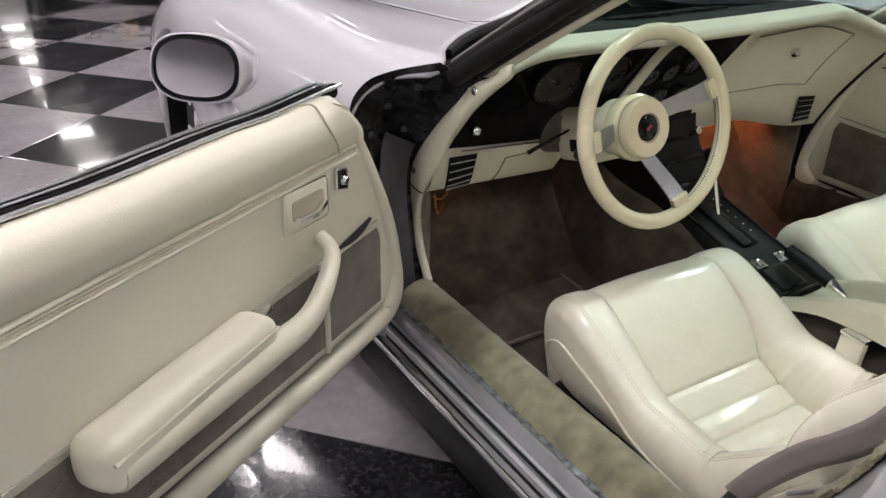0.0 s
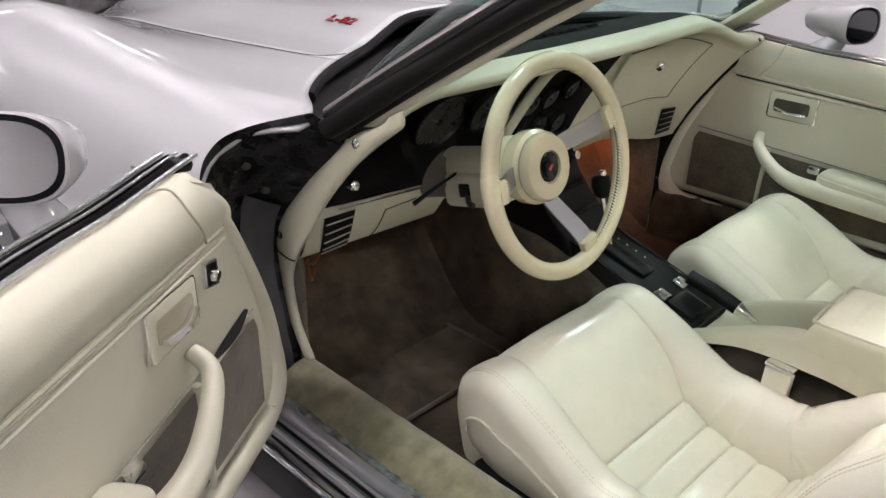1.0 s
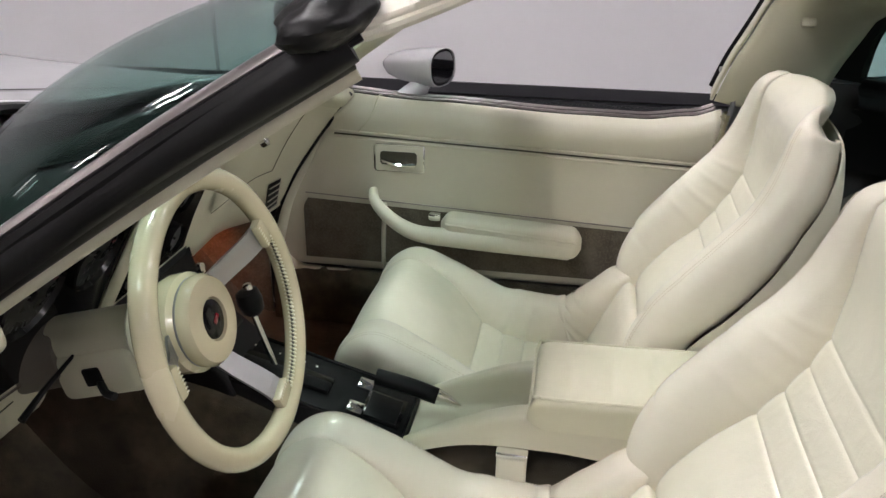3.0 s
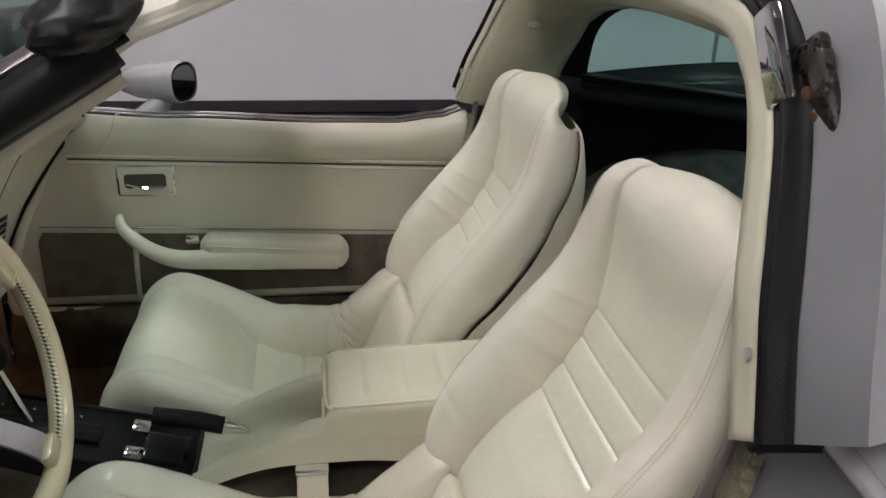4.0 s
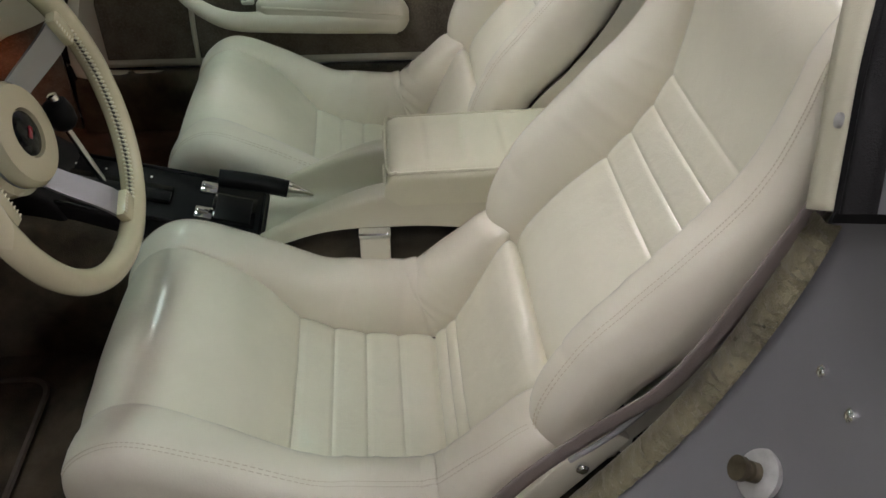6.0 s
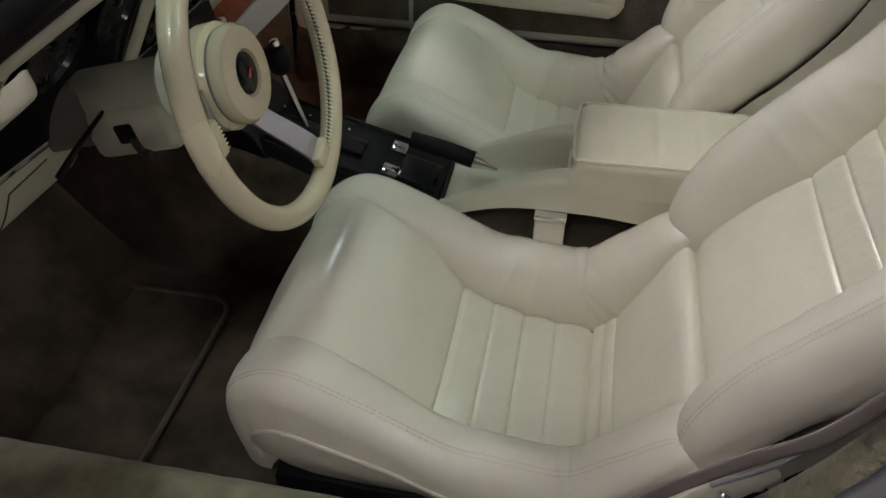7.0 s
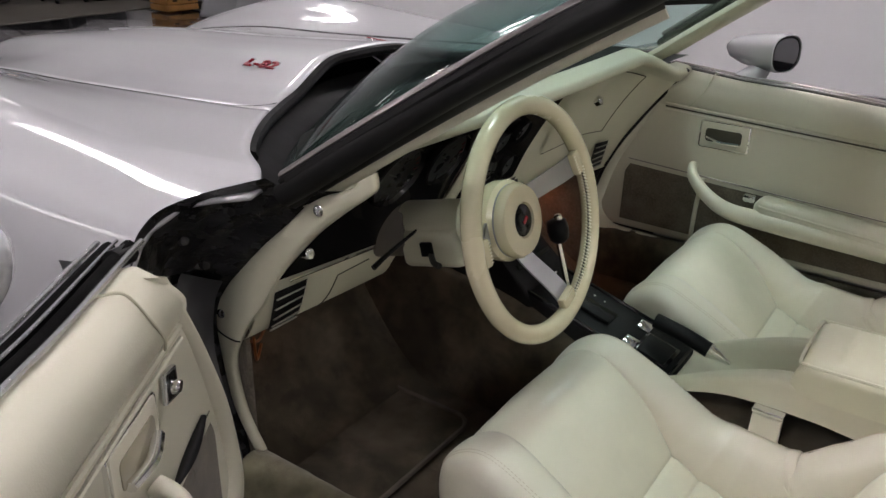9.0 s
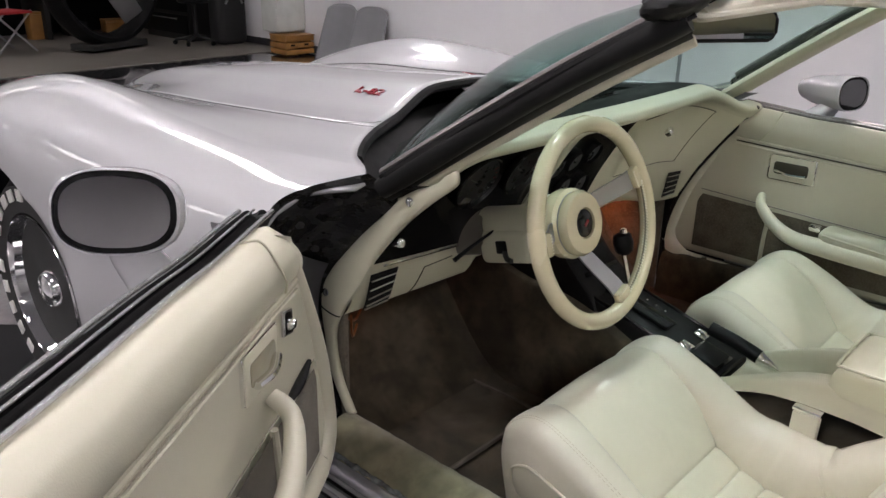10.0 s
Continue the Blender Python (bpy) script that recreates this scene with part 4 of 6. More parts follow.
# raised rim round the plate
b = bmesh.new()
for a, c in ((CM(-0.074, -0.17), CM(0.074, -0.17)), (CM(-0.074, -0.17), CM(-0.074, 0.32)), (CM(0.074, -0.17), CM(0.074, 0.32))):
    tube([a + Vector((0, 0, 0.001)), c + Vector((0, 0, 0.001))], 0.004, 6, 2, bm=b)
part("plate_rim", b, BLACKGLOSS, console)
# ash tray recess at the rear
tray = part("ash_tray", box((0.085, 0.075, 0.004), CM(-0.012, -0.122, 0.001), (SLOPE, 0, 0), 0.002), BLACKGLOSS, console, "recessed gloss black ash tray lid")
part("tray_floor", box((0.070, 0.060, 0.004), CM(-0.012, -0.122, 0.003), (SLOPE, 0, 0), 0.001), BLACK, console)
for x in (-0.038, 0.038):
    s = part("window_switch", box((0.032, 0.030, 0.008), CM(x, -0.076, 0.003), (SLOPE, 0, 0), 0.003), CHROME, console, "chrome power window switch")
    part("rocker", box((0.011, 0.020, 0.006), CM(x, -0.076, 0.008), (SLOPE + 10, 0, 0), 0.002), CHROME, s)
slot = part("shift_slot", box((0.05, 0.20, 0.006), CM(-0.002, 0.075, 0.002), (SLOPE, 0, 0), 0.003), BLACKGLOSS, console, "black shift gate")
part("gate_cover", box((0.03, 0.17, 0.008), CM(-0.014, 0.06, 0.006), (SLOPE, 0, 0), 0.003), BLACK, console)
for k in range(6):
    part("gear_mark", box((0.0045, 0.0035, 0.001), CM(0.043, 0.02 + 0.024 * k, 0.0015), (SLOPE, 0, 0), 0), WHITEPAINT, console)
SH0, SH1 = Vector((-0.002, 0.085, 0.525)), Vector((-0.012, 0.115, 0.640))
part("shift_lever", tube([SH0, SH1], 0.0055, 10, 4), CHROME, console, "slim chrome shift lever")
part("shift_knob", lathe(((0.012, -0.02), (0.020, -0.012), (0.023, 0.008), (0.020, 0.026), (0.012, 0.030)), 20, frame_axes(SH1 + Vector((0, 0, 0.012)), SH1 - SH0, (0, 1, 0))), BLACK, console, "black shift knob")
part("knob_button", lathe(((0.008, 0), (0.008, 0.010), (0.005, 0.012)), 14, frame_axes(SH1 + Vector((-0.001, 0.002, 0.041)), SH1 - SH0, (0, 1, 0))), CHROME, console)


# cream rear console with two ridges and the hand brake between them
def rear_console(u, v):
    y = -0.172 - 0.66 * u
    f = min(1.0, u / 0.36)
    ridge = curve_table(((0.172, 0.452), (0.255, 0.492), (0.365, 0.532), (0.45, 0.536), (0.83, 0.536)), -y)
    deep = 0.436 + 0.040 * f * f
    half = 0.080 + 0.014 * f
    wl = 0.014 + 0.030 * f           # width of each ridge
    low = curve_table(((0.172, 0.430), (0.288, 0.470), (0.424, 0.480), (0.517, 0.473), (0.83, 0.46)), -y)
    prof = [(-half - 0.012, low), (-half - 0.006, 0.5 * (ridge + low)), (-half, ridge - 0.004), (-half + 0.5 * wl, ridge), (-half + wl, ridge - 0.006), (-half + wl + 0.012, deep), (0.0, deep - 0.002), (half - wl - 0.012, deep), (half - wl, ridge - 0.006), (half - 0.5 * wl, ridge), (half, ridge - 0.004), (half + 0.006, 0.5 * (ridge + low)), (half + 0.012, low)]
    p = spline([(x, 0, q) for x, q in prof], v)
    return Vector((p.x, y, p.z))


rc = part("rear_console", grid(rear_console, 40, 60), PLASTIC, car, "cream rear console moulding")
hb = part("hand_brake", tube([(0.022, -0.100, 0.506), (0.022, -0.16, 0.494), (0.020, -0.215, 0.479)], 0.0145, 12, 12, flat=1.1), BLACK, car, "black hand brake grip with chrome end")
part("brake_tip", tube([(0.020, -0.215, 0.479), (0.020, -0.235, 0.473), (0.020, -0.258, 0.463)], lambda t: 0.0160 * (1 - 0.78 * t), 12, 10), CHROME, hb, "pointed chrome release end")


def lid_shape(u, v):
    """Padded lid: a rounded box whose top is softly quilted by five cross seams."""
    a = 2 * math.pi * v
    c, q = math.cos(a), math.sin(a)
    k = (abs(c) ** 6 + abs(q) ** 6) ** (1 / 6)
    end = max(0.0, 1 - u / 0.07)
    e = 1 - 0.30 * (1 - math.sqrt(max(0.0, 1 - end * end)))
    y = -0.384 - 0.46 * u
    seam = sum(math.exp(-((y + 0.452 + 0.068 * n) / 0.006) ** 2) for n in range(5))
    top = max(0.0, q / k - 0.9) / 0.1 * max(0.0, 1 - (c / k / 0.80) ** 8)
    swell = 0.003 * (1 - (c / k) ** 2) * max(0.0, q / k) - 0.0030 * seam * top
    return Vector((0.099 * c / k * (1 - 0.06 * end * end), y + 0.010 * end * (q / k) ** 2 * -1, 0.5415 + 0.021 * (-0.612 - y) + 0.043 * q / k * e + swell))


lb = grid(lid_shape, 120, 96, close_v=True)
lb.verts.ensure_lookup_table()
lb.faces.new([lb.verts[k] for k in range(96)])
lb.faces.new([lb.verts[120 * 96 + k] for k in range(96)][::-1])
arm = part("armrest_lid", lb, LIDVINYL, car, "padded cream console armrest with quilted top")
welt = [(-0.092, -0.83, 0.583), (-0.092, -0.60, 0.5782), (-0.092, -0.430, 0.5746), (-0.0895, -0.404, 0.574), (-0.076, -0.3905, 0.5738), (0.076, -0.3905, 0.5738), (0.0895, -0.404, 0.574), (0.092, -0.430, 0.5746), (0.092, -0.83, 0.583)]
part("piping", tube(welt, 0.0030, 6, 60), LIDVINYL, arm)
part("lower_piping", tube([(x * 1.03, y + 0.004 * (y > -0.41), z - 0.070) for x, y, z in welt], 0.0028, 6, 60), LIDVINYL, arm)
part("lid_gap", box((0.196, 0.44, 0.006), (0, -0.61, 0.4985), (0, 0, 0), 0.002), BLACK, arm)

# ---------------------------------------------------------------- cabin floor, firewall, sills
def cabin_floor(u, v):
    x = -0.66 + 1.32 * v
    y = -0.75 + 1.50 * u
    z = 0.265 + (0.55 * max(0, (u - 0.72) / 0.28) ** 1.6)
    return Vector((x, y, z))


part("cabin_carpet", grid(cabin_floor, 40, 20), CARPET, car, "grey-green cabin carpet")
part("firewall", box((1.30, 0.02, 0.66), (0, 0.76, 0.51), bevel=0), BLACKCARPET, car)
for sx in (-1, 1):
    part("kick_panel", box((0.012, 0.42, 0.40), (sx * 0.640, 0.56, 0.46), bevel=0.004), DOORCARPET, car)


def sill(side):
    prof = [(-0.615, 0.27), (-0.62, 0.355), (-0.637, 0.395), (-0.665, 0.408), (-0.70, 0.398), (-0.728, 0.374), (-0.735, 0.363)]
    metal = [(-0.735, 0.365), (-0.742, 0.371), (-0.750, 0.362), (-0.753, 0.342), (-0.757, 0.334), (-0.768, 0.331), (-0.776, 0.329), (-0.780, 0.318), (-0.784, 0.311), (-0.797, 0.307), (-0.800, 0.303), (-0.800, 0.295)]
    # closed-door sill takes the dark cabin carpet, its shade put into the colour
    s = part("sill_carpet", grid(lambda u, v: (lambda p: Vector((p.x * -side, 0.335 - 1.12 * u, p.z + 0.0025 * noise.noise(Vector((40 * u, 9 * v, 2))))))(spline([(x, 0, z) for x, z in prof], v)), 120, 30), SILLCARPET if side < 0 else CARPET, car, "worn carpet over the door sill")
    m = part("sill_panel", grid(lambda u, v: (lambda p: Vector((p.x * -side, 0.345 - 1.14 * u, p.z)))(spline([(x, 0, z) for x, z in metal], v)), 30, 66), SILLMETAL, car, "satin grey metal door sill panel")
    part("sill_chrome", tube([(side * 0.797, 0.34, 0.309), (side * 0.799, -0.30, 0.309), (side * 0.797, -0.79, 0.309)], 0.0045, 8, 12), CHROME, m, "thin bright sill moulding")

    # silver and black rods stand in for lengthwise reflections and groove shade
    for x, z, r, mt in ((0.7565, 0.3385, 0.0035, SILVER), (0.7625, 0.3345, 0.0030, RUBBER), (0.7735, 0.3305, 0.0040, SILVER), (0.7815, 0.3170, 0.0030, RUBBER)):
        part("sill_streak", tube([(side * x, 0.34, z), (side * (x + 0.0005), -0.30, z), (side * x, -0.79, z)], r, 8, 12), mt, m)

    def binding(u, v):
        y = 0.31 - 1.09 * u
        w = 0.006 + 0.004 * noise.noise(Vector((46 * u, 1.5, side)))
        a = v - 0.5
        return Vector((side * (0.735 + w * a * 2), y, 0.3725 - 0.35 * abs(a) * w + 0.004 * noise.noise(Vector((70 * u, 6 * v, 3.0))) + 0.002))
    thick(part("sill_binding", grid(binding, 300, 4), CRUMPLED, m, "crumpled clear plastic carpet binding"), 0.0012)
    part("rocker_panel", box((0.05, 1.9, 0.10), (side * 0.775, -0.55, 0.248), bevel=0.012, segments=3), BLACK, m, "black rocker panel")
    return s


sill(-1)
sill(1)

part("cowl_shelf", box((1.36, 0.42, 0.012), (0, 0.61, 0.79), bevel=0.002), BLACKCARPET, car)
# courtesy lamps under the dash
part("lamp_shield", box((0.10, 0.004, 0.06), (0.50, 0.505, 0.605), bevel=0.001), BLACK, car)
part("courtesy_lamp", lathe(((0.004, -0.012), (0.010, -0.008), (0.013, 0.0), (0.008, 0.010), (0.002, 0.012)), 12, pose(0.50, 0.53, 0.60)), REDGLOW, car, "small glowing amber courtesy bulb")
part("courtesy_lamp", lathe(((0.004, -0.012), (0.010, -0.008), (0.012, 0.0), (0.008, 0.010), (0.002, 0.012)), 12, pose(-0.56, 0.50, 0.60)), DIMGLOW, car, "dim red courtesy bulb")
part("cowl_side", box((0.012, 0.62, 0.56), (0.690, 0.47, 0.56), bevel=0.003), BLACKCARPET, car)
part("cowl_side", box((0.012, 0.36, 0.58), (-0.690, 0.60, 0.60), bevel=0.003), BLACKCARPET, car)
for k, pts in enumerate((((-0.62, 0.36, 0.60), (-0.60, 0.38, 0.54), (-0.57, 0.40, 0.55)), ((-0.62, 0.37, 0.59), (-0.58, 0.39, 0.57), (-0.52, 0.42, 0.60)))):
    part("wire", tube(pts, 0.0028, 6, 16), material("orange_wire_%s" % "ab"[k], (0.22, 0.07, 0.015), 0.5), car, "loose orange wire")
# pedals
for x, w in ((-0.40, 0.10), (-0.24, 0.055)):
    pd = part("pedal", box((w, 0.012, 0.06), (x, 0.585, 0.44), (35, 0, 0), 0.006), BLACK, car, "black rubber pedal")
    part("pedal_arm", tube([(x, 0.60, 0.455), (x, 0.63, 0.56), (x, 0.62, 0.66)], 0.008, 6, 8), DARKMETAL, pd)

# ---------------------------------------------------------------- doors
DOOR_O, DOOR_U, DOOR_W = Vector((-0.955, 0.116, 0)), Vector((-0.81, -0.586, 0)), Vector((0.586, -0.81, 0))


def put_left(u, w, z):
    p = DOOR_O + DOOR_U * u + DOOR_W * w
    return Vector((p.x, p.y, z + 0.052 + 0.095 * u))


def put_right(u, w, z):
    return Vector((0.660 - w, 0.12 - u, z))


def front_u(z):
    return lerp_table(((0.36, -0.176), (0.40, -0.212), (0.456, -0.217), (0.57, -0.188), (0.67, -0.141), (0.785, -0.072), (0.88, 0.003)), z)


def belt_z(u):
    return lerp_table(((-0.1, 0.878), (0.2, 0.862), (0.55, 0.848), (0.70, 0.846), (0.80, 0.858), (0.88, 0.880)), u)


def pip_z(u):
    return 0.788 - 0.037 * u


def low_z(u):
    return 0.611 - 0.042 * u


REAR_U = 0.865


def door(put, side_label, is_open):
    # inner panel: column v runs from the belt to the lower edge
    def panel(u, v):
        zt, zp, zl, zb = belt_z(u * REAR_U), pip_z(u * REAR_U), low_z(u * REAR_U), 0.385
        keys = ((0.0, (-0.034, zt)), (0.06, (-0.012, zt + 0.006)), (0.14, (0.012, zt - 0.012)), (0.24, (0.020, zt - 0.04)), (0.33, (0.010, zp + 0.008)), (0.36, (0.004, zp)), (0.40, (0.007, zp - 0.01)), (0.55, (0.004, 0.5 * (zp + zl))), (0.72, (0.000, zl)), (1.0, (0.0, zb + 0.035)))
        w = curve_table([(k, a) for k, (a, _) in keys], v)
        z = None
        for (k0, (_, z0)), (k1, (_, z1)) in zip(keys, keys[1:]):
            if v <= k1 + 1e-9:
                z = z0 + (z1 - z0) * (v - k0) / (k1 - k0)
                break
        fu = front_u(z)
        uu = fu + (REAR_U - fu) * u
        return put(uu, w, z)
    d = thick(part("door", grid(panel, 60, 60), VINYL, car, "cream vinyl car door, " + side_label), 0.008)

    def edge_band(u, v):
        # padded rim along front and lower edge
        path = [(front_u(0.865), 0.865), (front_u(0.75), 0.75), (front_u(0.62), 0.62), (front_u(0.52), 0.52), (front_u(0.44) + 0.005, 0.44), (-0.165, 0.395), (-0.08, 0.387), (0.2, 0.383), (0.55, 0.38), (REAR_U, 0.38)]
        p = spline([(a, 0, b) for a, b in path], u)
        a = 2 * math.pi * v
        n = Vector((1, 0, 1)).normalized() if 0.3 < u < 0.6 else (Vector((1, 0, 0)) if u <= 0.3 else Vector((0, 0, 1)))
        fat = 1.0 if is_open else 0.3 + 0.7 * min(1.0, max(0.0, (u - 0.05) / 0.12))
        return put(p.x + (0.020 * math.cos(a)) * (1 if u < 0.55 else 0.2) * fat, -0.004 + 0.020 * math.sin(a) * fat, p.z + 0.022 * math.cos(a) * (0.3 if u < 0.4 else 1))
    part("door_edge_roll", grid(edge_band, 70, 14, close_v=True), VINYL, d, "rolled cream edge of the door panel")

    # outer skin and shut edge
    def skin(u, v):
        z = 0.87 - 0.60 * v
        fu = front_u(max(0.36, z)) - 0.03
        uu = fu + (REAR_U + 0.03 - fu) * u
        zz = z if v > 0.0 else belt_z(uu) - 0.008
        w = -0.075 - 0.10 * math.sin(min(1, v * 1.6) * math.pi / 2) + 0.05 * max(0, v - 0.6)
        return put(uu, w, zz)
    part("outer_skin", grid(skin, 30, 20), SILVER, d, "glossy silver outer door skin")

    def shut(u, v):
        z = 0.868 - 0.55 * u
        return put(front_u(max(0.36, z)) - 0.03 * v - 0.012, -0.012 - 0.10 * v - 0.06 * v * math.sin(math.pi / 2 * min(1, u * 1.6)), z)
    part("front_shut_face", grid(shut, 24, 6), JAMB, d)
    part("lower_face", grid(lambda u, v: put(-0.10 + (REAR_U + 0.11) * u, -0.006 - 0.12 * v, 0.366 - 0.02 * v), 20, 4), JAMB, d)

    # belt line: window slot seal, chrome and glass channel
    us = [-0.06 + (REAR_U + 0.05) * k / 24 for k in range(25)]
    # same trim on both doors; the closed side's dimmer reflections are put into bronze
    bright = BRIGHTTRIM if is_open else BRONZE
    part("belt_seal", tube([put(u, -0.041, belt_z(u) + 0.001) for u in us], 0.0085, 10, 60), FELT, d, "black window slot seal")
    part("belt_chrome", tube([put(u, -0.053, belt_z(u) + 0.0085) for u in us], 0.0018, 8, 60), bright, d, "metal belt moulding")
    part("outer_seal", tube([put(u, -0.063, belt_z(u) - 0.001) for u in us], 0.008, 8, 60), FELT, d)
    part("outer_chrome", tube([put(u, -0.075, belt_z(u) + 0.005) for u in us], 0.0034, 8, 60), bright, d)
    part("belt_edge", tube([put(u, -0.0265, belt_z(u) + 0.0080) for u in us], 0.0036, 8, 60), bright, d, "thin metal trim edge")
    part("slot_end", tube([put(-0.055, -0.04, belt_z(-0.06) - 0.004), put(-0.02, -0.045, belt_z(0) + 0.002)], 0.012, 8, 4), RUBBER, d)

    part("cap_seam", tube([put(0.075, -0.024, belt_z(0.07) + 0.006), put(0.072, 0.002, belt_z(0.07) + 0.008), put(0.062, 0.020, 0.842), put(0.045, 0.0235, 0.815), put(0.022, 0.014, 0.790)], 0.0018, 6, 30), SEAMSHADE, d, "sewn seam of the panel end cap")

    # piping and chrome line
    ps = [-0.04 + (REAR_U + 0.02) * k / 20 for k in range(21)]
    part("piping", tube([put(u, 0.010, pip_z(u)) for u in ps], 0.0035, 6, 40), VINYL, d)
    # groove shade is painted, darker on the closed door
    part("piping_groove", tube([put(u, 0.0085, pip_z(u) - 0.0075) for u in ps], 0.0022, 6, 40), OLIVE if not is_open else SEAMSHADE, d, "sewn groove between the pipings with painted shade")
    part("lower_piping", tube([put(u, 0.010, pip_z(u) - 0.016) for u in ps], 0.003, 6, 40), VINYL, d)
    part("bright_strip", tube([put(u, 0.004, low_z(u) + 0.004) for u in [-0.125 + (REAR_U + 0.07) * k / 10 for k in range(11)]], 0.0014, 6, 30), bright, d, "thin metal strip above the carpet")

    # carpeted lower part
    def carpet(u, v):
        z = (low_z(u * REAR_U) - 0.004) * (1 - v) + 0.442 * v
        fu = max(front_u(z) + 0.055, -0.132)
        uu = fu + (REAR_U - 0.02 - fu) * u
        return put(uu, 0.0065, z)
    part("carpet_panel", grid(carpet, 40, 16), DOORCARPET, d, "grey carpeted lower door panel")
    part("pocket_strip", tube([put(0.085, 0.008, low_z(0.085)), put(0.080, 0.010, 0.52), put(0.078, 0.008, 0.428)], 0.006, 8, 12), VINYL, d, "upright cream strip on the carpet")

    # door release: bezel, dished plate, lever
    def bezel_put(a, b, c):
        return put(0.124 + a, 0.006 + c, 0.728 + b)
    bez = part("release_bezel", slab(round_outline(0.128, 0.070, 0.006), 0.0055, 0.0015, put=bezel_put), CHROME, d, "chrome door release bezel")
    part("bezel_plate", slab(round_outline(0.120, 0.066, 0.005), 0.004, 0.001, put=lambda a, b, c: put(0.124 + a, 0.0088 + c, 0.728 + b)), VINYL, d)
    # recess shade is painted on a flat plate, darker on the closed door
    part("bezel_recess", slab(round_outline(0.092, 0.034, 0.008), 0.003, 0.001, put=lambda a, b, c: put(0.122 + a, 0.0110 + c, 0.728 + b)), RECESS if is_open else OLIVE, d)
    part("release_lever", tube([put(0.082, 0.017, 0.722), put(0.12, 0.024, 0.716), (put(0.164, 0.018, 0.716))], 0.0075, 8, 14, flat=0.7), CHROME, d, "chrome door release lever")
    if is_open:
        plate = part("lock_plate", slab(((-0.020, -0.022), (0.020, -0.014), (0.018, 0.024), (-0.019, 0.017)), 0.005, 0.0015, put=lambda a, b, c: put(0.016 + a, 0.009 + c, 0.742 + b)), BRIGHTTRIM, d, "bright edged lock plate")
        part("plate_face", slab(((-0.016, -0.018), (0.016, -0.012), (0.015, 0.020), (-0.016, 0.014)), 0.002, 0.0005, put=lambda a, b, c: put(0.016 + a, 0.0125 + c, 0.742 + b)), BLACKGLOSS, plate)
        part("lock_knob", tube([put(0.017, 0.013, 0.741), put(0.017, 0.021, 0.742), put(0.017, 0.024, 0.742)], lambda t: 0.0085 - 0.002 * t, 14, 4), CHROME, plate, "round chrome lock knob")
        slit = [put(-0.090 + 0.120 * k / 8, 0.0085, 0.636 - 0.020 * k / 8 - 0.006 * math.sin(math.pi * k / 8)) for k in range(9)]
        part("speaker_slit", tube(slit, lambda t: 0.0035 + 0.0050 * math.sin(math.pi * t), 8, 24, flat=0.5), BLACK, d, "curved dark opening above the carpet")
        part("slit_lip", tube([p + Vector((0, 0, -0.009)) for p in slit], 0.0026, 6, 24), VINYL, d)

    # armrest with grab pull
    slide, lift = (0.055, 0.022) if is_open else (0.0, 0.0)
    def rest(u, v):
        a = 2 * math.pi * v
        c, s = math.cos(a), math.sin(a)
        k = (abs(c) ** 3.6 + abs(s) ** 3.6) ** (1 / 3.6)
        q = max(0.0, (abs(2 * u - 1) - 0.84) / 0.16)
        e = max(0.12, (1 - q * q)) ** 0.5
        uu = 0.235 + slide + 0.345 * u
        return put(uu, 0.036 + 0.034 * c / k * e, 0.572 + lift - 0.024 * u + (0.033 + 0.004 * u) * s / k * e)
    rb = grid(rest, 44, 48, close_v=True)
    rb.verts.ensure_lookup_table()
    rb.faces.new([rb.verts[k] for k in range(48)])
    rb.faces.new([rb.verts[44 * 48 + k] for k in range(48)][::-1])
    part("armrest", rb, VINYL, d, "padded cream armrest")
    pull = [(0.055 + slide * 0.6, 0.008, 0.640 + lift), (0.070 + slide * 0.6, 0.040, 0.618 + lift), (0.12 + slide, 0.062, 0.582 + lift), (0.18 + slide, 0.066, 0.556 + lift), (0.27 + slide, 0.060, 0.548 + lift), (0.42 + slide, 0.054, 0.542 + lift), (0.553 + slide, 0.050, 0.536 + lift)]
    part("grab_pull", tube([put(*p) for p in pull], lambda t: 0.011 + 0.012 * min(1.0, 1.25 * t), 14, 60, flat=1.15), VINYL, d, "curved cream grab pull")
    part("armrest_piping", tube([put(0.25 + slide + 0.315 * k / 12, 0.0685, 0.5855 + lift - 0.024 * k / 12) for k in range(13)], 0.0032, 6, 40), VINYL, d, "sewn ridge along the armrest")
    part("courtesy_lens", slab(round_outline(0.030, 0.018, 0.004), 0.012, 0.002, put=lambda a, b, c: put(0.215 + slide + a, 0.014 + c, 0.585 + lift + b)), CHROME, d, "small chrome ash tray lid")

    # outside mirror on its foot
    mu, mw, mz = (0.175, -0.127, 0.933) if is_open else (0.206, -0.095, 0.934)
    foot = 0.02 if is_open else 0.085
    n = put(1, 0.17 if is_open else 0.40, 0) - put(0, 0, 0)
    n.z = 0.24 if is_open else 0.05
    at = frame_axes(put(mu, mw, mz), n)
    gw, gh = (0.0675, 0.0462) if is_open else (0.055, 0.043)
    b = bmesh.new()
    prof = [(1.02, 0.006), (1.07, 0.005), (1.10, -0.004), (1.0, -0.04), (0.88, -0.075), (0.62, -0.105), (0.25, -0.122), (0.02, -0.126)]
    rings = []
    N = 40
    for s, h in prof:
        ring = []
        for k in range(N):
            a = 2 * math.pi * k / N
            c, q = math.cos(a), math.sin(a)
            e = (abs(c) ** 2.6 + abs(q) ** 2.6) ** (-1 / 2.6)
            ring.append(b.verts.new(at @ Vector((gw * e * c * s, gh * e * q * s, h * (1.0 if is_open else 1.35)))))
        rings.append(ring)
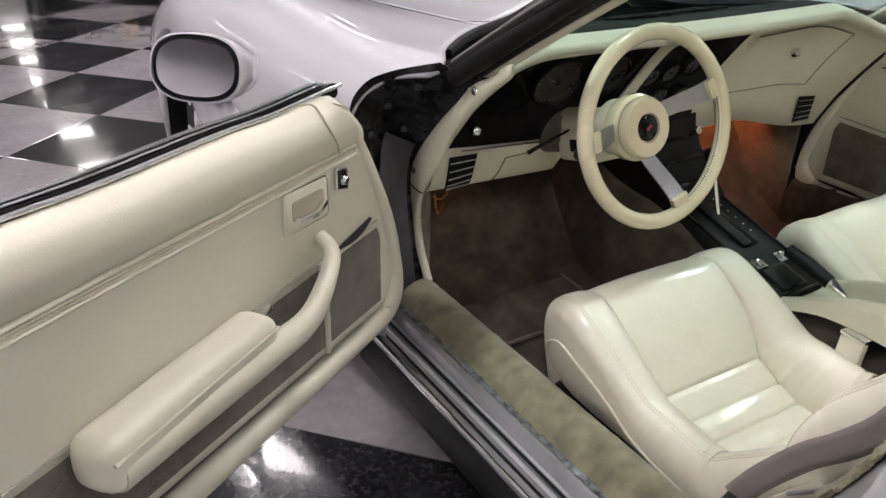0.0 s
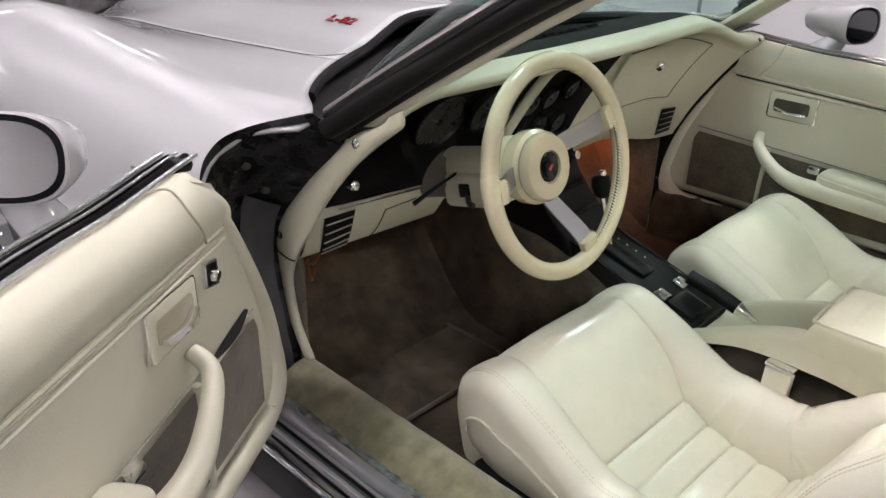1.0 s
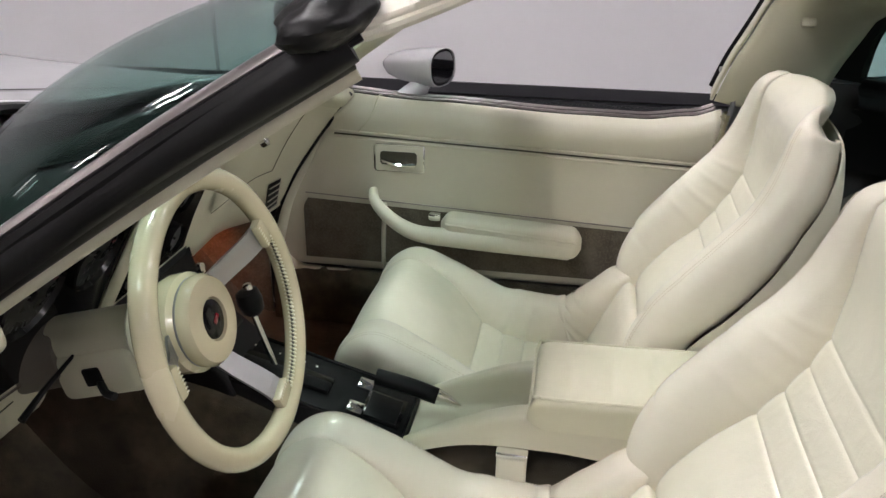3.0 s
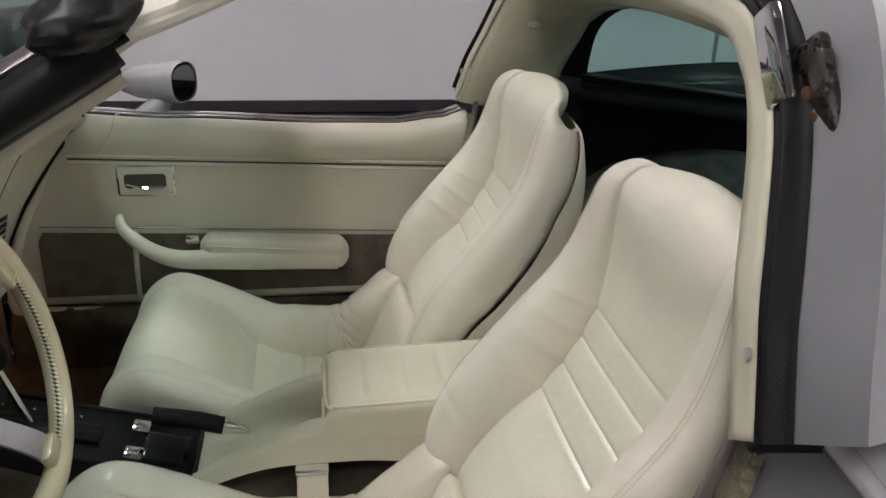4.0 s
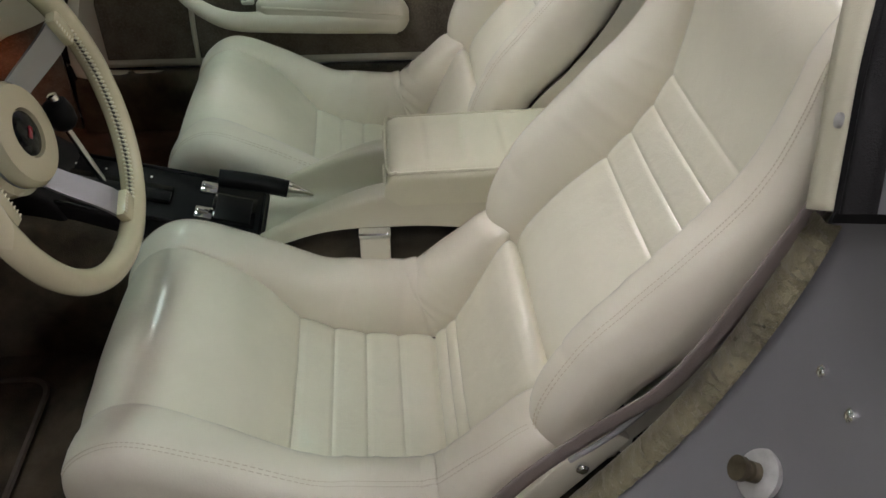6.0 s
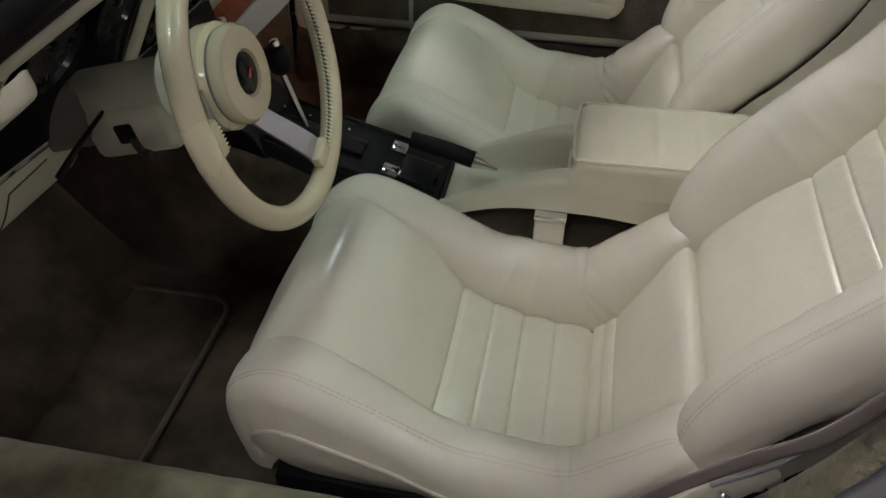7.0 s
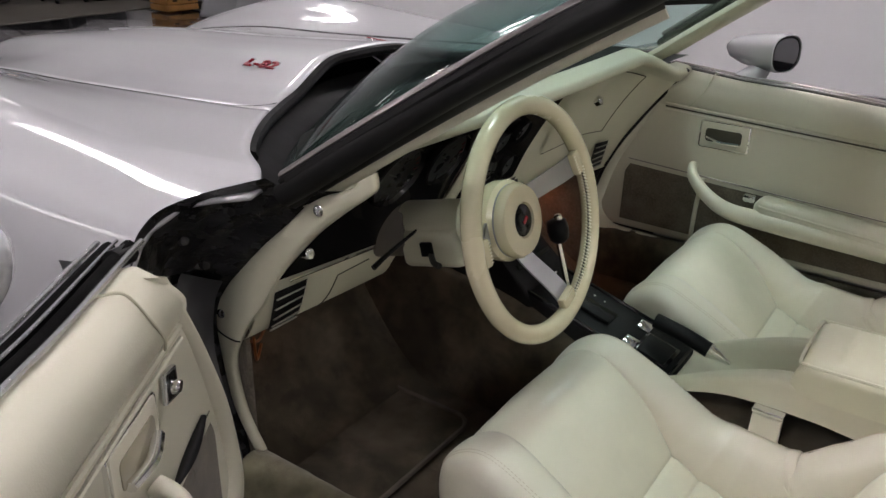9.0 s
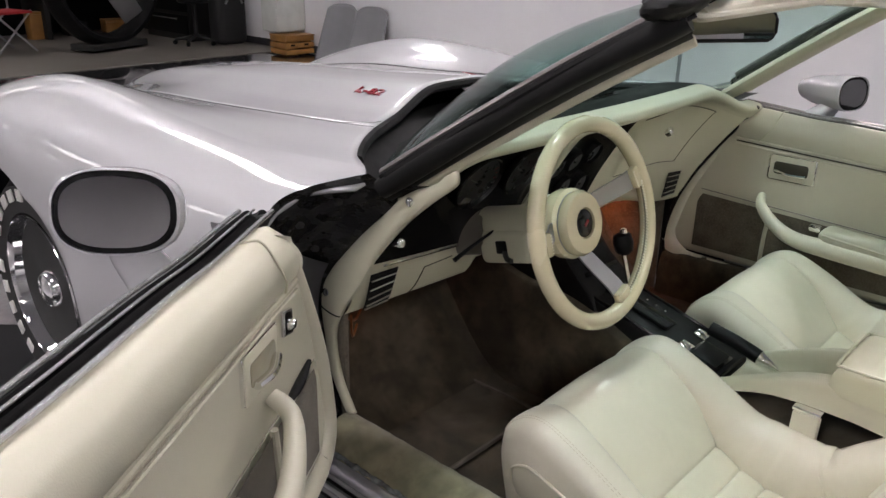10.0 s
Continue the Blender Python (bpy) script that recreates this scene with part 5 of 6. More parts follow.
    for r0, r1 in zip(rings, rings[1:]):
        for k in range(N):
            b.faces.new((r0[k], r0[(k + 1) % N], r1[(k + 1) % N], r1[k]))
    b.faces.new(rings[-1])
    part("mirror_housing", b, SILVER, d, "silver bullet-shaped mirror housing")

    def oval(sx, sy):
        out = []
        for k in range(N):
            a = 2 * math.pi * k / N
            c, q = math.cos(a), math.sin(a)
            e = (abs(c) ** 2.6 + abs(q) ** 2.6) ** (-1 / 2.6)
            out.append((sx * e * c, sy * e * q))
        return out
    part("mirror_rim", slab(oval(gw + 0.0005, gh + 0.0005), 0.006, 0.002, put=lambda a, q, c: at @ Vector((a, q, c - 0.002))), BLACK, d, "black mirror rim")
    part("mirror_glass", slab(oval(gw - 0.006, gh - 0.006), 0.0015, 0, put=lambda a, q, c: at @ Vector((a, q, c + 0.0045))), MIRRORGLASS if is_open else MIRRORDARK, d, "oval mirror glass")
    part("mirror_foot", tube([put(mu - foot, mw + 0.02, 0.852), put(mu - 0.6 * foot, mw + 0.005, 0.885), put(mu - 0.5 * foot, mw, 0.915)], lambda t: 0.030 - 0.010 * t, 14, 12), SILVER, d, "silver mirror foot")
    return d


door(put_left, "standing wide open", True)
door(put_right, "closed", False)

# ---------------------------------------------------------------- rear hoop and quarter
def hoop_path(s):
    """s from -1 (left belt) over the roof to 1 (right belt)."""
    half = [(0.681, 0.905), (0.640, 0.97), (0.578, 1.05), (0.518, 1.12), (0.455, 1.172), (0.345, 1.208), (0.0, 1.222)]
    far = [(0.675, 0.905), (0.636, 0.97), (0.596, 1.06), (0.572, 1.125), (0.522, 1.178), (0.37, 1.212)]
    pts = [(-x, z) for x, z in half] + far[::-1]
    p = spline([(x, 0, z) for x, z in pts], (s + 1) / 2)
    return p.x, p.z


def hoop_lean(z):
    return curve_table(((0.86, -0.722), (0.905, -0.728), (1.0, -0.748), (1.06, -0.770), (1.14, -0.800), (1.3, -0.850)), z)


def hoop_out(s, d):
    """The hoop's line moved outwards by d."""
    x, z = hoop_path(s)
    x0, z0 = hoop_path(max(-1, s - 0.02))
    x1, z1 = hoop_path(min(1, s + 0.02))
    n = Vector((-(z1 - z0), 0, x1 - x0)).normalized()
    return x + n.x * d, z + n.z * d


def hoop_band(u, v):
    x, z = hoop_out(2 * u - 1, -0.018 * math.sin(math.pi * min(1, v * 1.2)))
    return Vector((x, hoop_lean(z) - 0.215 * v, z - 0.055 * v * min(1.0, max(0.0, (z - 1.10) / 0.10))))


def hoop_face(d0, d1, dy, turn=0.0):
    def fn(u, v):
        x, z = hoop_out(2 * u - 1, d0 + (d1 - d0) * v)
        return Vector((x, hoop_lean(z) + dy + turn * v, z))
    return fn


hoop = thick(part("roof_hoop_trim", grid(hoop_band, 80, 12), PLASTIC, car, "cream inner trim of the rear roof hoop"), 0.006)
part("coat_hook", box((0.016, 0.03, 0.018), (0.545, -0.865, 1.095), (0, 20, 0), 0.005), PLASTIC, hoop, "small cream coat hook")
thick(part("hoop_edge", grid(hoop_face(-0.004, 0.027, 0.004), 80, 3), PLASTIC, hoop, "cream edge strip with a screw"), 0.006)


def hoop_skin(u, v):
    x, z = hoop_out(2 * u - 1, 0.112)
    t = v * lerp_table(((0.20, 0.55), (0.32, 0.20)), u)      # long sail on the near side only
    return Vector((x * (1 - 0.42 * t), hoop_lean(z) - 0.022 - t, z - 0.10 * t - 0.25 * t * max(0.0, z - 1.1)))


part("roof_skin", grid(hoop_skin, 80, 14), SILVER, car, "silver painted rear roof skin")
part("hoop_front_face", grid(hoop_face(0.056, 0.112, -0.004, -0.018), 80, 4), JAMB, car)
part("roof_seal", grid(lambda u, v: (lambda q: Vector((q[0], hoop_lean(q[1]) - 0.004 + 0.016 * math.sin(math.pi * v) ** 0.6 + 0.004 * math.sin(4 * math.pi * v), q[1])))(hoop_out(2 * u - 1, 0.025 + 0.034 * v)), 90, 24), BLACK, car, "black rubber seal on the roof hoop")
for sx in (-1, 1):
    part("trim_screw", lathe(((0.006, 0), (0.006, 0.003), (0.003, 0.004)), 12, frame_axes((sx * 0.663, -0.731, 0.975), (-sx * 0.2, 1, 0.1))), WASHER, hoop)
lat = part("roof_latch", box((0.042, 0.016, 0.100), (-0.558, -0.818, 1.168), (0, 36, 0), 0.012, 3), GREASE, car, "greasy black roof latch plate")
part("latch_hole", lathe(((0.007, -0.002), (0.007, 0.004), (0.004, 0.005)), 16, frame_axes((-0.554, -0.811, 1.166), (0, 1, 0))), material("rusty_bolt", (0.16, 0.09, 0.05), 0.6, metal=0.5), lat)
part("latch_hole", lathe(((0.007, -0.002), (0.007, 0.004), (0.004, 0.005)), 16, frame_axes((-0.568, -0.811, 1.147), (0, 1, 0))), material("rusty_bolt_head", (0.16, 0.09, 0.05), 0.6, metal=0.5), lat)
part("seal_end_plate", box((0.036, 0.012, 0.095), (-0.513, -0.796, 1.192), (0, 34, 0), 0.006), CHROME, car, "bright metal seal end plate")

# door jamb behind the opening
JAMB_OUT = [(-0.690, 0.932), (-0.720, 0.926), (-0.745, 0.917), (-0.775, 0.903), (-0.808, 0.878), (-0.824, 0.846), (-0.836, 0.810), (-0.848, 0.760), (-0.858, 0.60), (-0.85, 0.45), (-0.83, 0.30)]


def jamb_y(z):
    return curve_table(((0.25, -0.48), (0.40, -0.555), (0.587, -0.672), (0.70, -0.722), (0.837, -0.760), (0.96, -0.775)), z)


def jamb_at(x, z):
    """The jamb swings back towards its outer edge."""
    return jamb_y(z) - 0.055 * max(0.0, (abs(x) - 0.652) / 0.215)


def jamb(side):
    def face(u, v):
        z = 0.28 + 0.648 * u
        xo = curve_table(((0.28, 0.83), (0.45, 0.85), (0.60, 0.858), (0.76, 0.848), (0.81, 0.836), (0.846, 0.824), (0.878, 0.808), (0.903, 0.775), (0.917, 0.745), (0.928, 0.712)), z)
        x = 0.652 + (xo - 0.652) * v
        return Vector((side * x, jamb_at(x, z) - 0.010 * math.sin(math.pi * v) + 0.012 * max(0.0, v - 0.93) / 0.07, z))
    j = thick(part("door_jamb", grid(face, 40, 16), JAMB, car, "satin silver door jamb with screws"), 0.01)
    part("jamb_lip", tube([(x * -side, jamb_at(x, z) + 0.008, z) for x, z in JAMB_OUT[1:]], 0.009, 10, 60), SILVER, j, "rounded bright jamb lip")
    part("jamb_ridge", tube([(side * 0.826, jamb_at(0.826, 0.76) - 0.004, 0.76), (side * 0.815, jamb_at(0.815, 0.66) - 0.004, 0.66), (side * 0.79, jamb_at(0.79, 0.50) - 0.006, 0.50), (side * 0.77, jamb_at(0.77, 0.36) - 0.006, 0.36)], 0.006, 8, 24), JAMB, j, "pressed ridge in the jamb")
    for x, z in ((-0.721, 0.756), (-0.763, 0.746)):
        part("screw", lathe(((0.006, -0.002), (0.006, 0.002), (0.003, 0.004)), 14, frame_axes((x * -side, jamb_at(x, z) + 0.002 - 0.010, z), (0, 1, 0.35)) @ pose(0, 0, 0.010)), CHROME, j)
    sm = frame_axes((-0.742 * -side, jamb_at(0.742, 0.645) + 0.002, 0.645), (0, 1, 0.5))
    st = part("striker", lathe(((0.024, -0.004), (0.026, 0.000), (0.026, 0.004), (0.022, 0.006), (0.012, 0.006)), 28, sm), WASHER, j, "round pale door striker plate")
    part("striker_bolt", lathe(((0.010, 0.004), (0.010, 0.014), (0.007, 0.015), (0.007, 0.022), (0.012, 0.023), (0.012, 0.029), (0.006, 0.030)), 18, sm), BRASS, st, "worn brass-brown striker bolt")

    def edge(u, v):
        z = 0.42 + 0.46 * u
        y = jamb_y(z) + 0.008
        a = math.pi * v
        fray = 0.004 * noise.noise(Vector((60 * u, 5 * v, 1.0))) + 0.003 * noise.noise(Vector((150 * u, 9 * v, 4.0)))
        return Vector((side * (0.651 - 0.021 * math.cos(a) + fray), y + 0.012 * math.sin(a) + fray, z))
    part("jamb_carpet", grid(edge, 160, 14), SILLCARPET, j, "frayed olive carpet edge")
    return j


jamb(-1)
jamb(1)
part("pillar_gap", grid(lambda u, v: Vector((-0.690, -0.735, 0.928)).lerp(Vector((-0.724, -0.786, 0.948)), u) - Vector((0, 0, 0.030 * v)), 8, 3), RUBBER, car, "black gap under the roof pillar")


def quarter(side):
    outer = [(x, z) for x, z in JAMB_OUT]

    def fn(u, v):
        p = spline([(x, 0, z) for x, z in outer], v)
        bulge = 0.05 * math.sin(math.pi * min(1, u * 1.3))
        up = 0.06 * math.sin(math.pi * min(1, u)) * (1 - v) ** 0.7
        pull = 1 - 0.25 * max(0, u - 0.7) / 0.3
        return Vector((-side * (p.x - bulge * (0.3 + 0.7 * v)) * pull, (jamb_at(p.x, p.z) + 0.004) * (1 - u) - 2.27 * u, p.z + up))
    return part("rear_quarter", grid(fn, 40, 30), SILVER, car, "glossy silver rear quarter panel")


quarter(-1)
quarter(1)


# cargo area behind the seats
part("cargo_floor", grid(lambda u, v: Vector((-0.64 + 1.28 * v, -0.92 - 1.0 * u, 0.60 + 0.04 * u)), 16, 16), CARGOCARPET, car, "grey carpeted cargo floor")
part("rear_bulkhead", box((1.28, 0.02, 0.38), (0, -0.93, 0.42), bevel=0.004), CARGOCARPET, car)


def well(u, v):
    a = math.pi * u
    return Vector((0.66 - 0.30 * math.sin(math.pi / 2 * v) ** 0.8, -1.38 + 0.40 * math.cos(a), 0.58 + (0.22 - 0.10 * v * v) * math.sin(a)))


part("wheel_well", grid(well, 30, 14), CARGOCARPET, car, "grey carpeted wheel well hump")


def black_quarter(u, v):
    y = -0.90 - 1.1 * u
    z = 0.58 + 0.38 * v
    return Vector((0.685 - 0.03 * v - 0.02 * math.sin(3 * math.pi * v), y, z - 0.04 * u * v))


part("cargo_side_trim", grid(black_quarter, 20, 24), BLACKCARPET, car, "black cargo side trim")
part("cargo_side_trim", grid(lambda u, v: (lambda p: Vector((-p.x, p.y, p.z)))(black_quarter(u, v)), 20, 24), BLACKCARPET, car, "black cargo side trim")
part("rear_panel", box((1.3, 0.02, 0.36), (0, -1.95, 0.76), bevel=0), BLACKCARPET, car)
# wrap-round rear glass with its black border and shelf
GLASS_STATIONS = (
    ((0.632, -1.010, 0.968), (0.606, -1.014, 1.067), (0.566, -1.034, 1.120), (0.43, -1.045, 1.148), (0.0, -1.05, 1.160)),
    ((0.600, -1.220, 0.946), (0.575, -1.222, 1.035), (0.530, -1.235, 1.098), (0.40, -1.25, 1.128), (0.0, -1.27, 1.142)),
    ((0.540, -1.460, 0.918), (0.515, -1.462, 0.990), (0.470, -1.470, 1.050), (0.35, -1.48, 1.095), (0.0, -1.50, 1.120)),
    ((0.400, -1.930, 0.850), (0.380, -1.930, 0.880), (0.340, -1.930, 0.905), (0.25, -1.93, 0.925), (0.0, -1.93, 0.940)),
)


def rear_pane(u, v):
    return spline([spline(st, v) for st in GLASS_STATIONS], u)


def glass_rim(u, v):
    """Black band between the cream hoop trim and the edge of the glass."""
    p = rear_pane(0.0, v)
    return p + Vector((0.020 * (1 - u) * (1 - v), 0.052 * (1 - u) - 0.012 * u, -0.006 * u))


def glass_ledge(u, v):
    """Black moulded trim under the glass: a lip, a hollow and a rounded rail."""
    p = spline([st[0] for st in GLASS_STATIONS], u)
    drop = spline([(0.012, 0, 0.010), (-0.012, 0, 0.004), (-0.004, 0, -0.016), (-0.022, 0, -0.030), (-0.026, 0, -0.052), (0.006, 0, -0.066), (0.020, 0, -0.12), (0.024, 0, -0.20)], v)
    return p + drop


rg = thick(part("rear_glass", grid(rear_pane, 24, 24), REARGLASS, car, "tinted wrap-round rear glass"), 0.004, 0)
part("glass_border", grid(glass_rim, 6, 24), BLACK, rg, "black rear glass border")
part("glass_shelf", grid(lambda u, v: glass_ledge(-0.02 + 1.02 * u, v), 24, 40), BLACK, rg, "black moulded trim below the glass")

# ---------------------------------------------------------------- seats
CUSH = [(0.012, 0.30), (0.022, 0.42), (-0.004, 0.492), (-0.068, 0.526), (-0.155, 0.478), (-0.245, 0.386), (-0.31, 0.352), (-0.38, 0.338), (-0.452, 0.335), (-0.492, 0.375), (-0.526, 0.445), (-0.553, 0.500), (-0.576, 0.514), (-0.600, 0.480)]
BACK = [(-0.592, 0.462), (-0.592, 0.530), (-0.641, 0.603), (-0.694, 0.657), (-0.738, 0.719), (-0.770, 0.784), (-0.784, 0.852), (-0.788, 0.915), (-0.790, 0.958), (-0.798, 0.984), (-0.816, 0.996), (-0.838, 0.986)]


def curve_at(points, i):
    n = len(points) - 1
    p = spline([(0, y, z) for y, z in points], i / n)
    e = 0.02
    q = spline([(0, y, z) for y, z in points], min(n, i + e) / n) - spline([(0, y, z) for y, z in points], max(0, i - e) / n)
    q.normalize()
    return p, Vector((0, q.z, -q.y))      # point and outward (forward, up) normal


def crown_swell(i, side):
    """The head of the backrest is fullest in the middle."""
    f = min(1.0, max(0.0, (i - 6.8) / 3.0))
    return Vector((0, -0.036, 0.017)) * (f * f * max(0.0, 1 - side * side))


def padded(points, widths, inner, heights, grooves, wall, x0, nl=300, seam_from=4.4, creases=(), crown=False):
    """A bolstered cushion: ribs across, raised rolls along both sides, a sewn seam between them."""
    n = len(points) - 1
    lateral = [("in", f) for f in (0, 0.16, 0.32, 0.48, 0.62, 0.74, 0.84, 0.90, 0.945, 0.972, 0.988, 1.0)]
    lateral += [("arc", f) for f in (0.04, 0.09, 0.15, 0.22, 0.30, 0.38, 0.46, 0.54, 0.62, 0.70, 0.78, 0.86, 0.93, 1.0)]
    lateral += [("wall", 0.35), ("wall", 0.7), ("wall", 1.0)]
    full = [(-1, m) for m in lateral[::-1]] + [(1, m) for m in lateral[1:]]
    bm = bmesh.new()
    rows = []
    for r in range(nl + 1):
        i = n * r / nl
        p, nn = curve_at(points, i)
        W, wi, H = curve_table(widths, i), curve_table(inner, i), max(0.0, curve_table(heights, i))
        roll = 0.04 * (min(1.0, max(0.3, nn.y / 0.6)) if crown else 1.0)
        g = sum(d * (0.66 * math.exp(-(abs(i - at) / 0.034) ** 1.5) + 0.34 * math.exp(-((i - at) / 0.20) ** 2)) for at, d in grooves)
        near = max([math.exp(-((i - at) / 0.11) ** 2) for at, _ in grooves])
        sew = max(0.0, min(1.0, (i - seam_from) / 0.5))
        if crown:
            sew *= 1 - 0.8 * min(1.0, max(0.0, (i - 6.8) / 1.6))      # the seam flattens out over the head
        wi = wi - 0.0018 * near * sew                      # the seam puckers at each pleat
        row = []
        for sgn, (kind, f) in full:
            soft = 0.0010 * noise.noise(Vector((sgn * f * 2.2 + 3.1 * x0, i * 0.9, 1.7 if kind == "in" else 5.2))) + 0.0006 * noise.noise(Vector((sgn * f * 9 + x0, i * 3.7, 0.4)))
            if kind == "in":
                dip = 0.009 * sew * max(0.0, (f - 0.9) / 0.1) ** 2
                x, h = wi * f, -g * (1.0 if f < 0.98 else 1.15) + 0.004 * (1 - f * f) - dip + soft
            elif kind == "arc":
                if f <= 0.5:
                    a = math.pi / 2 * (f / 0.5)
                    start = -0.009 * sew * max(0.0, 1 - f / 0.10) ** 2
                    x, h = wi + (W - wi) * 0.55 * (1 - math.cos(a)), H * math.sin(a) + start + soft
                else:
                    a = math.pi / 2 * ((f - 0.5) / 0.5)
                    drop = max(roll, H * 0.7)
                    x, h = wi + (W - wi) * (0.55 + 0.45 * math.sin(a)), H - drop * (1 - math.cos(a)) + soft
                h -= sum(d * math.exp(-((i - at - 0.25 * f) / 0.07) ** 2) * math.sin(math.pi * min(1.0, f)) for at, d in creases)
            else:
                x, h = W - 0.006 * f - 0.022 * f ** 4, None
            if h is not None:
                q = p + nn * h
            else:
                drop = max(roll, H * 0.7)
                edge = p + nn * (H - drop)
                q = wall(edge, nn, f, i)
            if crown:
                q = q + crown_swell(i, x / W)
            row.append(bm.verts.new(Vector((x0 + sgn * x, q.y, q.z))))
        rows.append(row)
    mid = len(full) // 2
    for a, b in zip(rows, rows[1:]):
        for k in range(len(a) - 1):
            fc = bm.faces.new((a[k], a[k + 1], b[k + 1], b[k]))
            fc.material_index = 0 if mid - 11 <= k < mid + 11 else 1
    return bm


C_W = ((0, 0.205), (1, 0.222), (2, 0.234), (3, 0.241), (4, 0.245), (8, 0.25), (11, 0.245), (13, 0.23))
C_IN = ((0, 0.150), (3, 0.152), (4.2, 0.152), (5, 0.150), (8, 0.148), (9.5, 0.145), (11, 0.15), (13, 0.17))
C_H = ((0, 0.004), (2, 0.006), (3, 0.008), (4, 0.026), (5, 0.072), (6, 0.092), (7.2, 0.098), (8.2, 0.105), (9.2, 0.085), (10.2, 0.050), (11, 0.030), (12, 0.015), (13, 0.006))
C_G = ((5.0, 0.008), (5.75, 0.006), (6.5, 0.006), (7.25, 0.006), (8.0, 0.020), (8.42, 0.008), (8.84, 0.008))
B_W = ((0, 0.235), (1, 0.246), (4, 0.248), (5.5, 0.242), (6.5, 0.232), (7.5, 0.220), (8.3, 0.212), (8.8, 0.206), (9.3, 0.197), (10, 0.180), (11, 0.150))
B_IN = ((0, 0.16), (2, 0.155), (5, 0.148), (6, 0.15), (7.5, 0.152), (8.5, 0.150), (9.3, 0.144), (10, 0.134), (11, 0.12))
B_H = ((0, 0.02), (1, 0.05), (2, 0.075), (3, 0.085), (4, 0.080), (5, 0.066), (6, 0.042), (7, 0.024), (8, 0.014), (9, 0.008), (11, 0.004))
B_G = ((3.15, 0.0045), (3.82, 0.0038), (4.48, 0.0038), (5.15, 0.0048))


def bucket_seat(x0, label):
    seat = tagged(new("bucket_seat"), label, "car seat", "pair of seats")
    seat.location = (x0, -0.30, 0.265)

    def sub(name, bm, mat, parent, lab=""):
        bmesh.ops.translate(bm, verts=bm.verts, vec=(-x0, 0.30, -0.265))
        return part(name, bm, mat, parent, lab)

    def cwall(edge, nn, f, i=0.0):
        return Vector((0, edge.y - 0.02 * f * f, edge.z * (1 - f) + 0.325 * f))

    def bwall(edge, nn, f, i):
        return edge - nn * (0.058 * f * (1 - 0.62 * min(1.0, max(0.0, (i - 6.2) / 3.6))))
    folds = ((8.7, 0.005), (9.05, 0.006), (9.45, 0.004)) if x0 > 0 else ((9.3, 0.003),)
    cu = sub("cushion", padded(CUSH, C_W, C_IN, C_H, C_G, cwall, x0, creases=folds), LEATHER, seat, "pleated cream leather seat cushion")
    ba = sub("backrest", padded(BACK, B_W, B_IN, B_H, B_G, bwall, x0, seam_from=0.6, creases=((1.6, 0.003),), crown=True), LEATHER, seat, "high cream leather backrest with pleats")
    cu.data.materials.append(BOLSTER)
    ba.data.materials.append(BOLSTER)

    def shell(u, v):
        i = 0.2 + 8.7 * u
        p, nn = curve_at(BACK, i)
        t = 2 * v - 1
        w = curve_table(B_W, i) - 0.004
        slim = min(1.0, max(0.70, nn.y / 0.6)) * (1 - 0.40 * min(1.0, max(0.0, (i - 6.0) / 3.4)) ** 1.4)
        H = max(0.0, curve_table(B_H, i))
        rim = H - max(0.04, 0.7 * H) - 0.050
        if abs(t) > 0.8:
            k = (abs(t) - 0.8) / 0.2
            late = min(1.0, max(0.0, (i - 6.6) / 2.6))
            x, depth = math.copysign(w - 0.010 * (1 - k) ** 2 - 0.030 * late * late, t), 0.080 * (1 - k) - rim * k
        else:
            x, depth = (w - 0.010) * t / 0.8, 0.080 + 0.014 * (1 - (t / 0.8) ** 2)
        q = p - nn * (depth * slim + 0.006 * (1 - slim)) + crown_swell(i, t)
        return Vector((x0 + x, q.y, q.z))
    sub("back_shell", grid(shell, 70, 40), VINYL, seat, "cream rear shell of the backrest")
    # double rows of stitches along the crown of the bolsters
    def stitches(points, widths, inner, heights, s, part_of, i0, i1, count, frac):
        b = bmesh.new()
        at = []
        for k in range(count + 1):
            i = i0 + (i1 - i0) * k / count
            p, nn = curve_at(points, i)
            W, wi, H = curve_table(widths, i), curve_table(inner, i), curve_table(heights, i)
            a = math.pi / 2 * ((frac - 0.5) / 0.5)
            q = p + nn * (H - max(0.04, H * 0.7) * (1 - math.cos(a)) + 0.0008)
            at.append(Vector((x0 + s * (wi + (W - wi) * (0.55 + 0.45 * math.sin(a))), q.y, q.z)))
        for a, c in zip(at, at[1:]):
            tube([a.lerp(c, 0.18), a.lerp(c, 0.82)], 0.00065, 4, 1, bm=b)
        sub("stitching", b, STITCH, part_of, "fine tan stitching")

    for s in (-1, 1):
        for frac in (0.615, 0.655):
            stitches(CUSH, C_W, C_IN, C_H, s, cu, 1.6, 11.2, 150, frac)
            stitches(BACK, B_W, B_IN, B_H, s, ba, 0.8, 8.6, 110, frac)
    for s in (-1, 1):
        pts = []
        for k in range(40):
            i = 0.9 + 9.6 * k / 39
            p, nn = curve_at(CUSH, i)
            H = max(0.0, curve_table(C_H, i))
            e = p + nn * (H - max(0.04, H * 0.7))
            q = cwall(e, nn, 0.30)
            pts.append((x0 + s * (curve_table(C_W, i) + 0.0005), q.y, q.z))
        sub("side_piping", tube(pts, 0.0028, 6, 120), BOLSTER, cu, "cream piping along the side skirt")
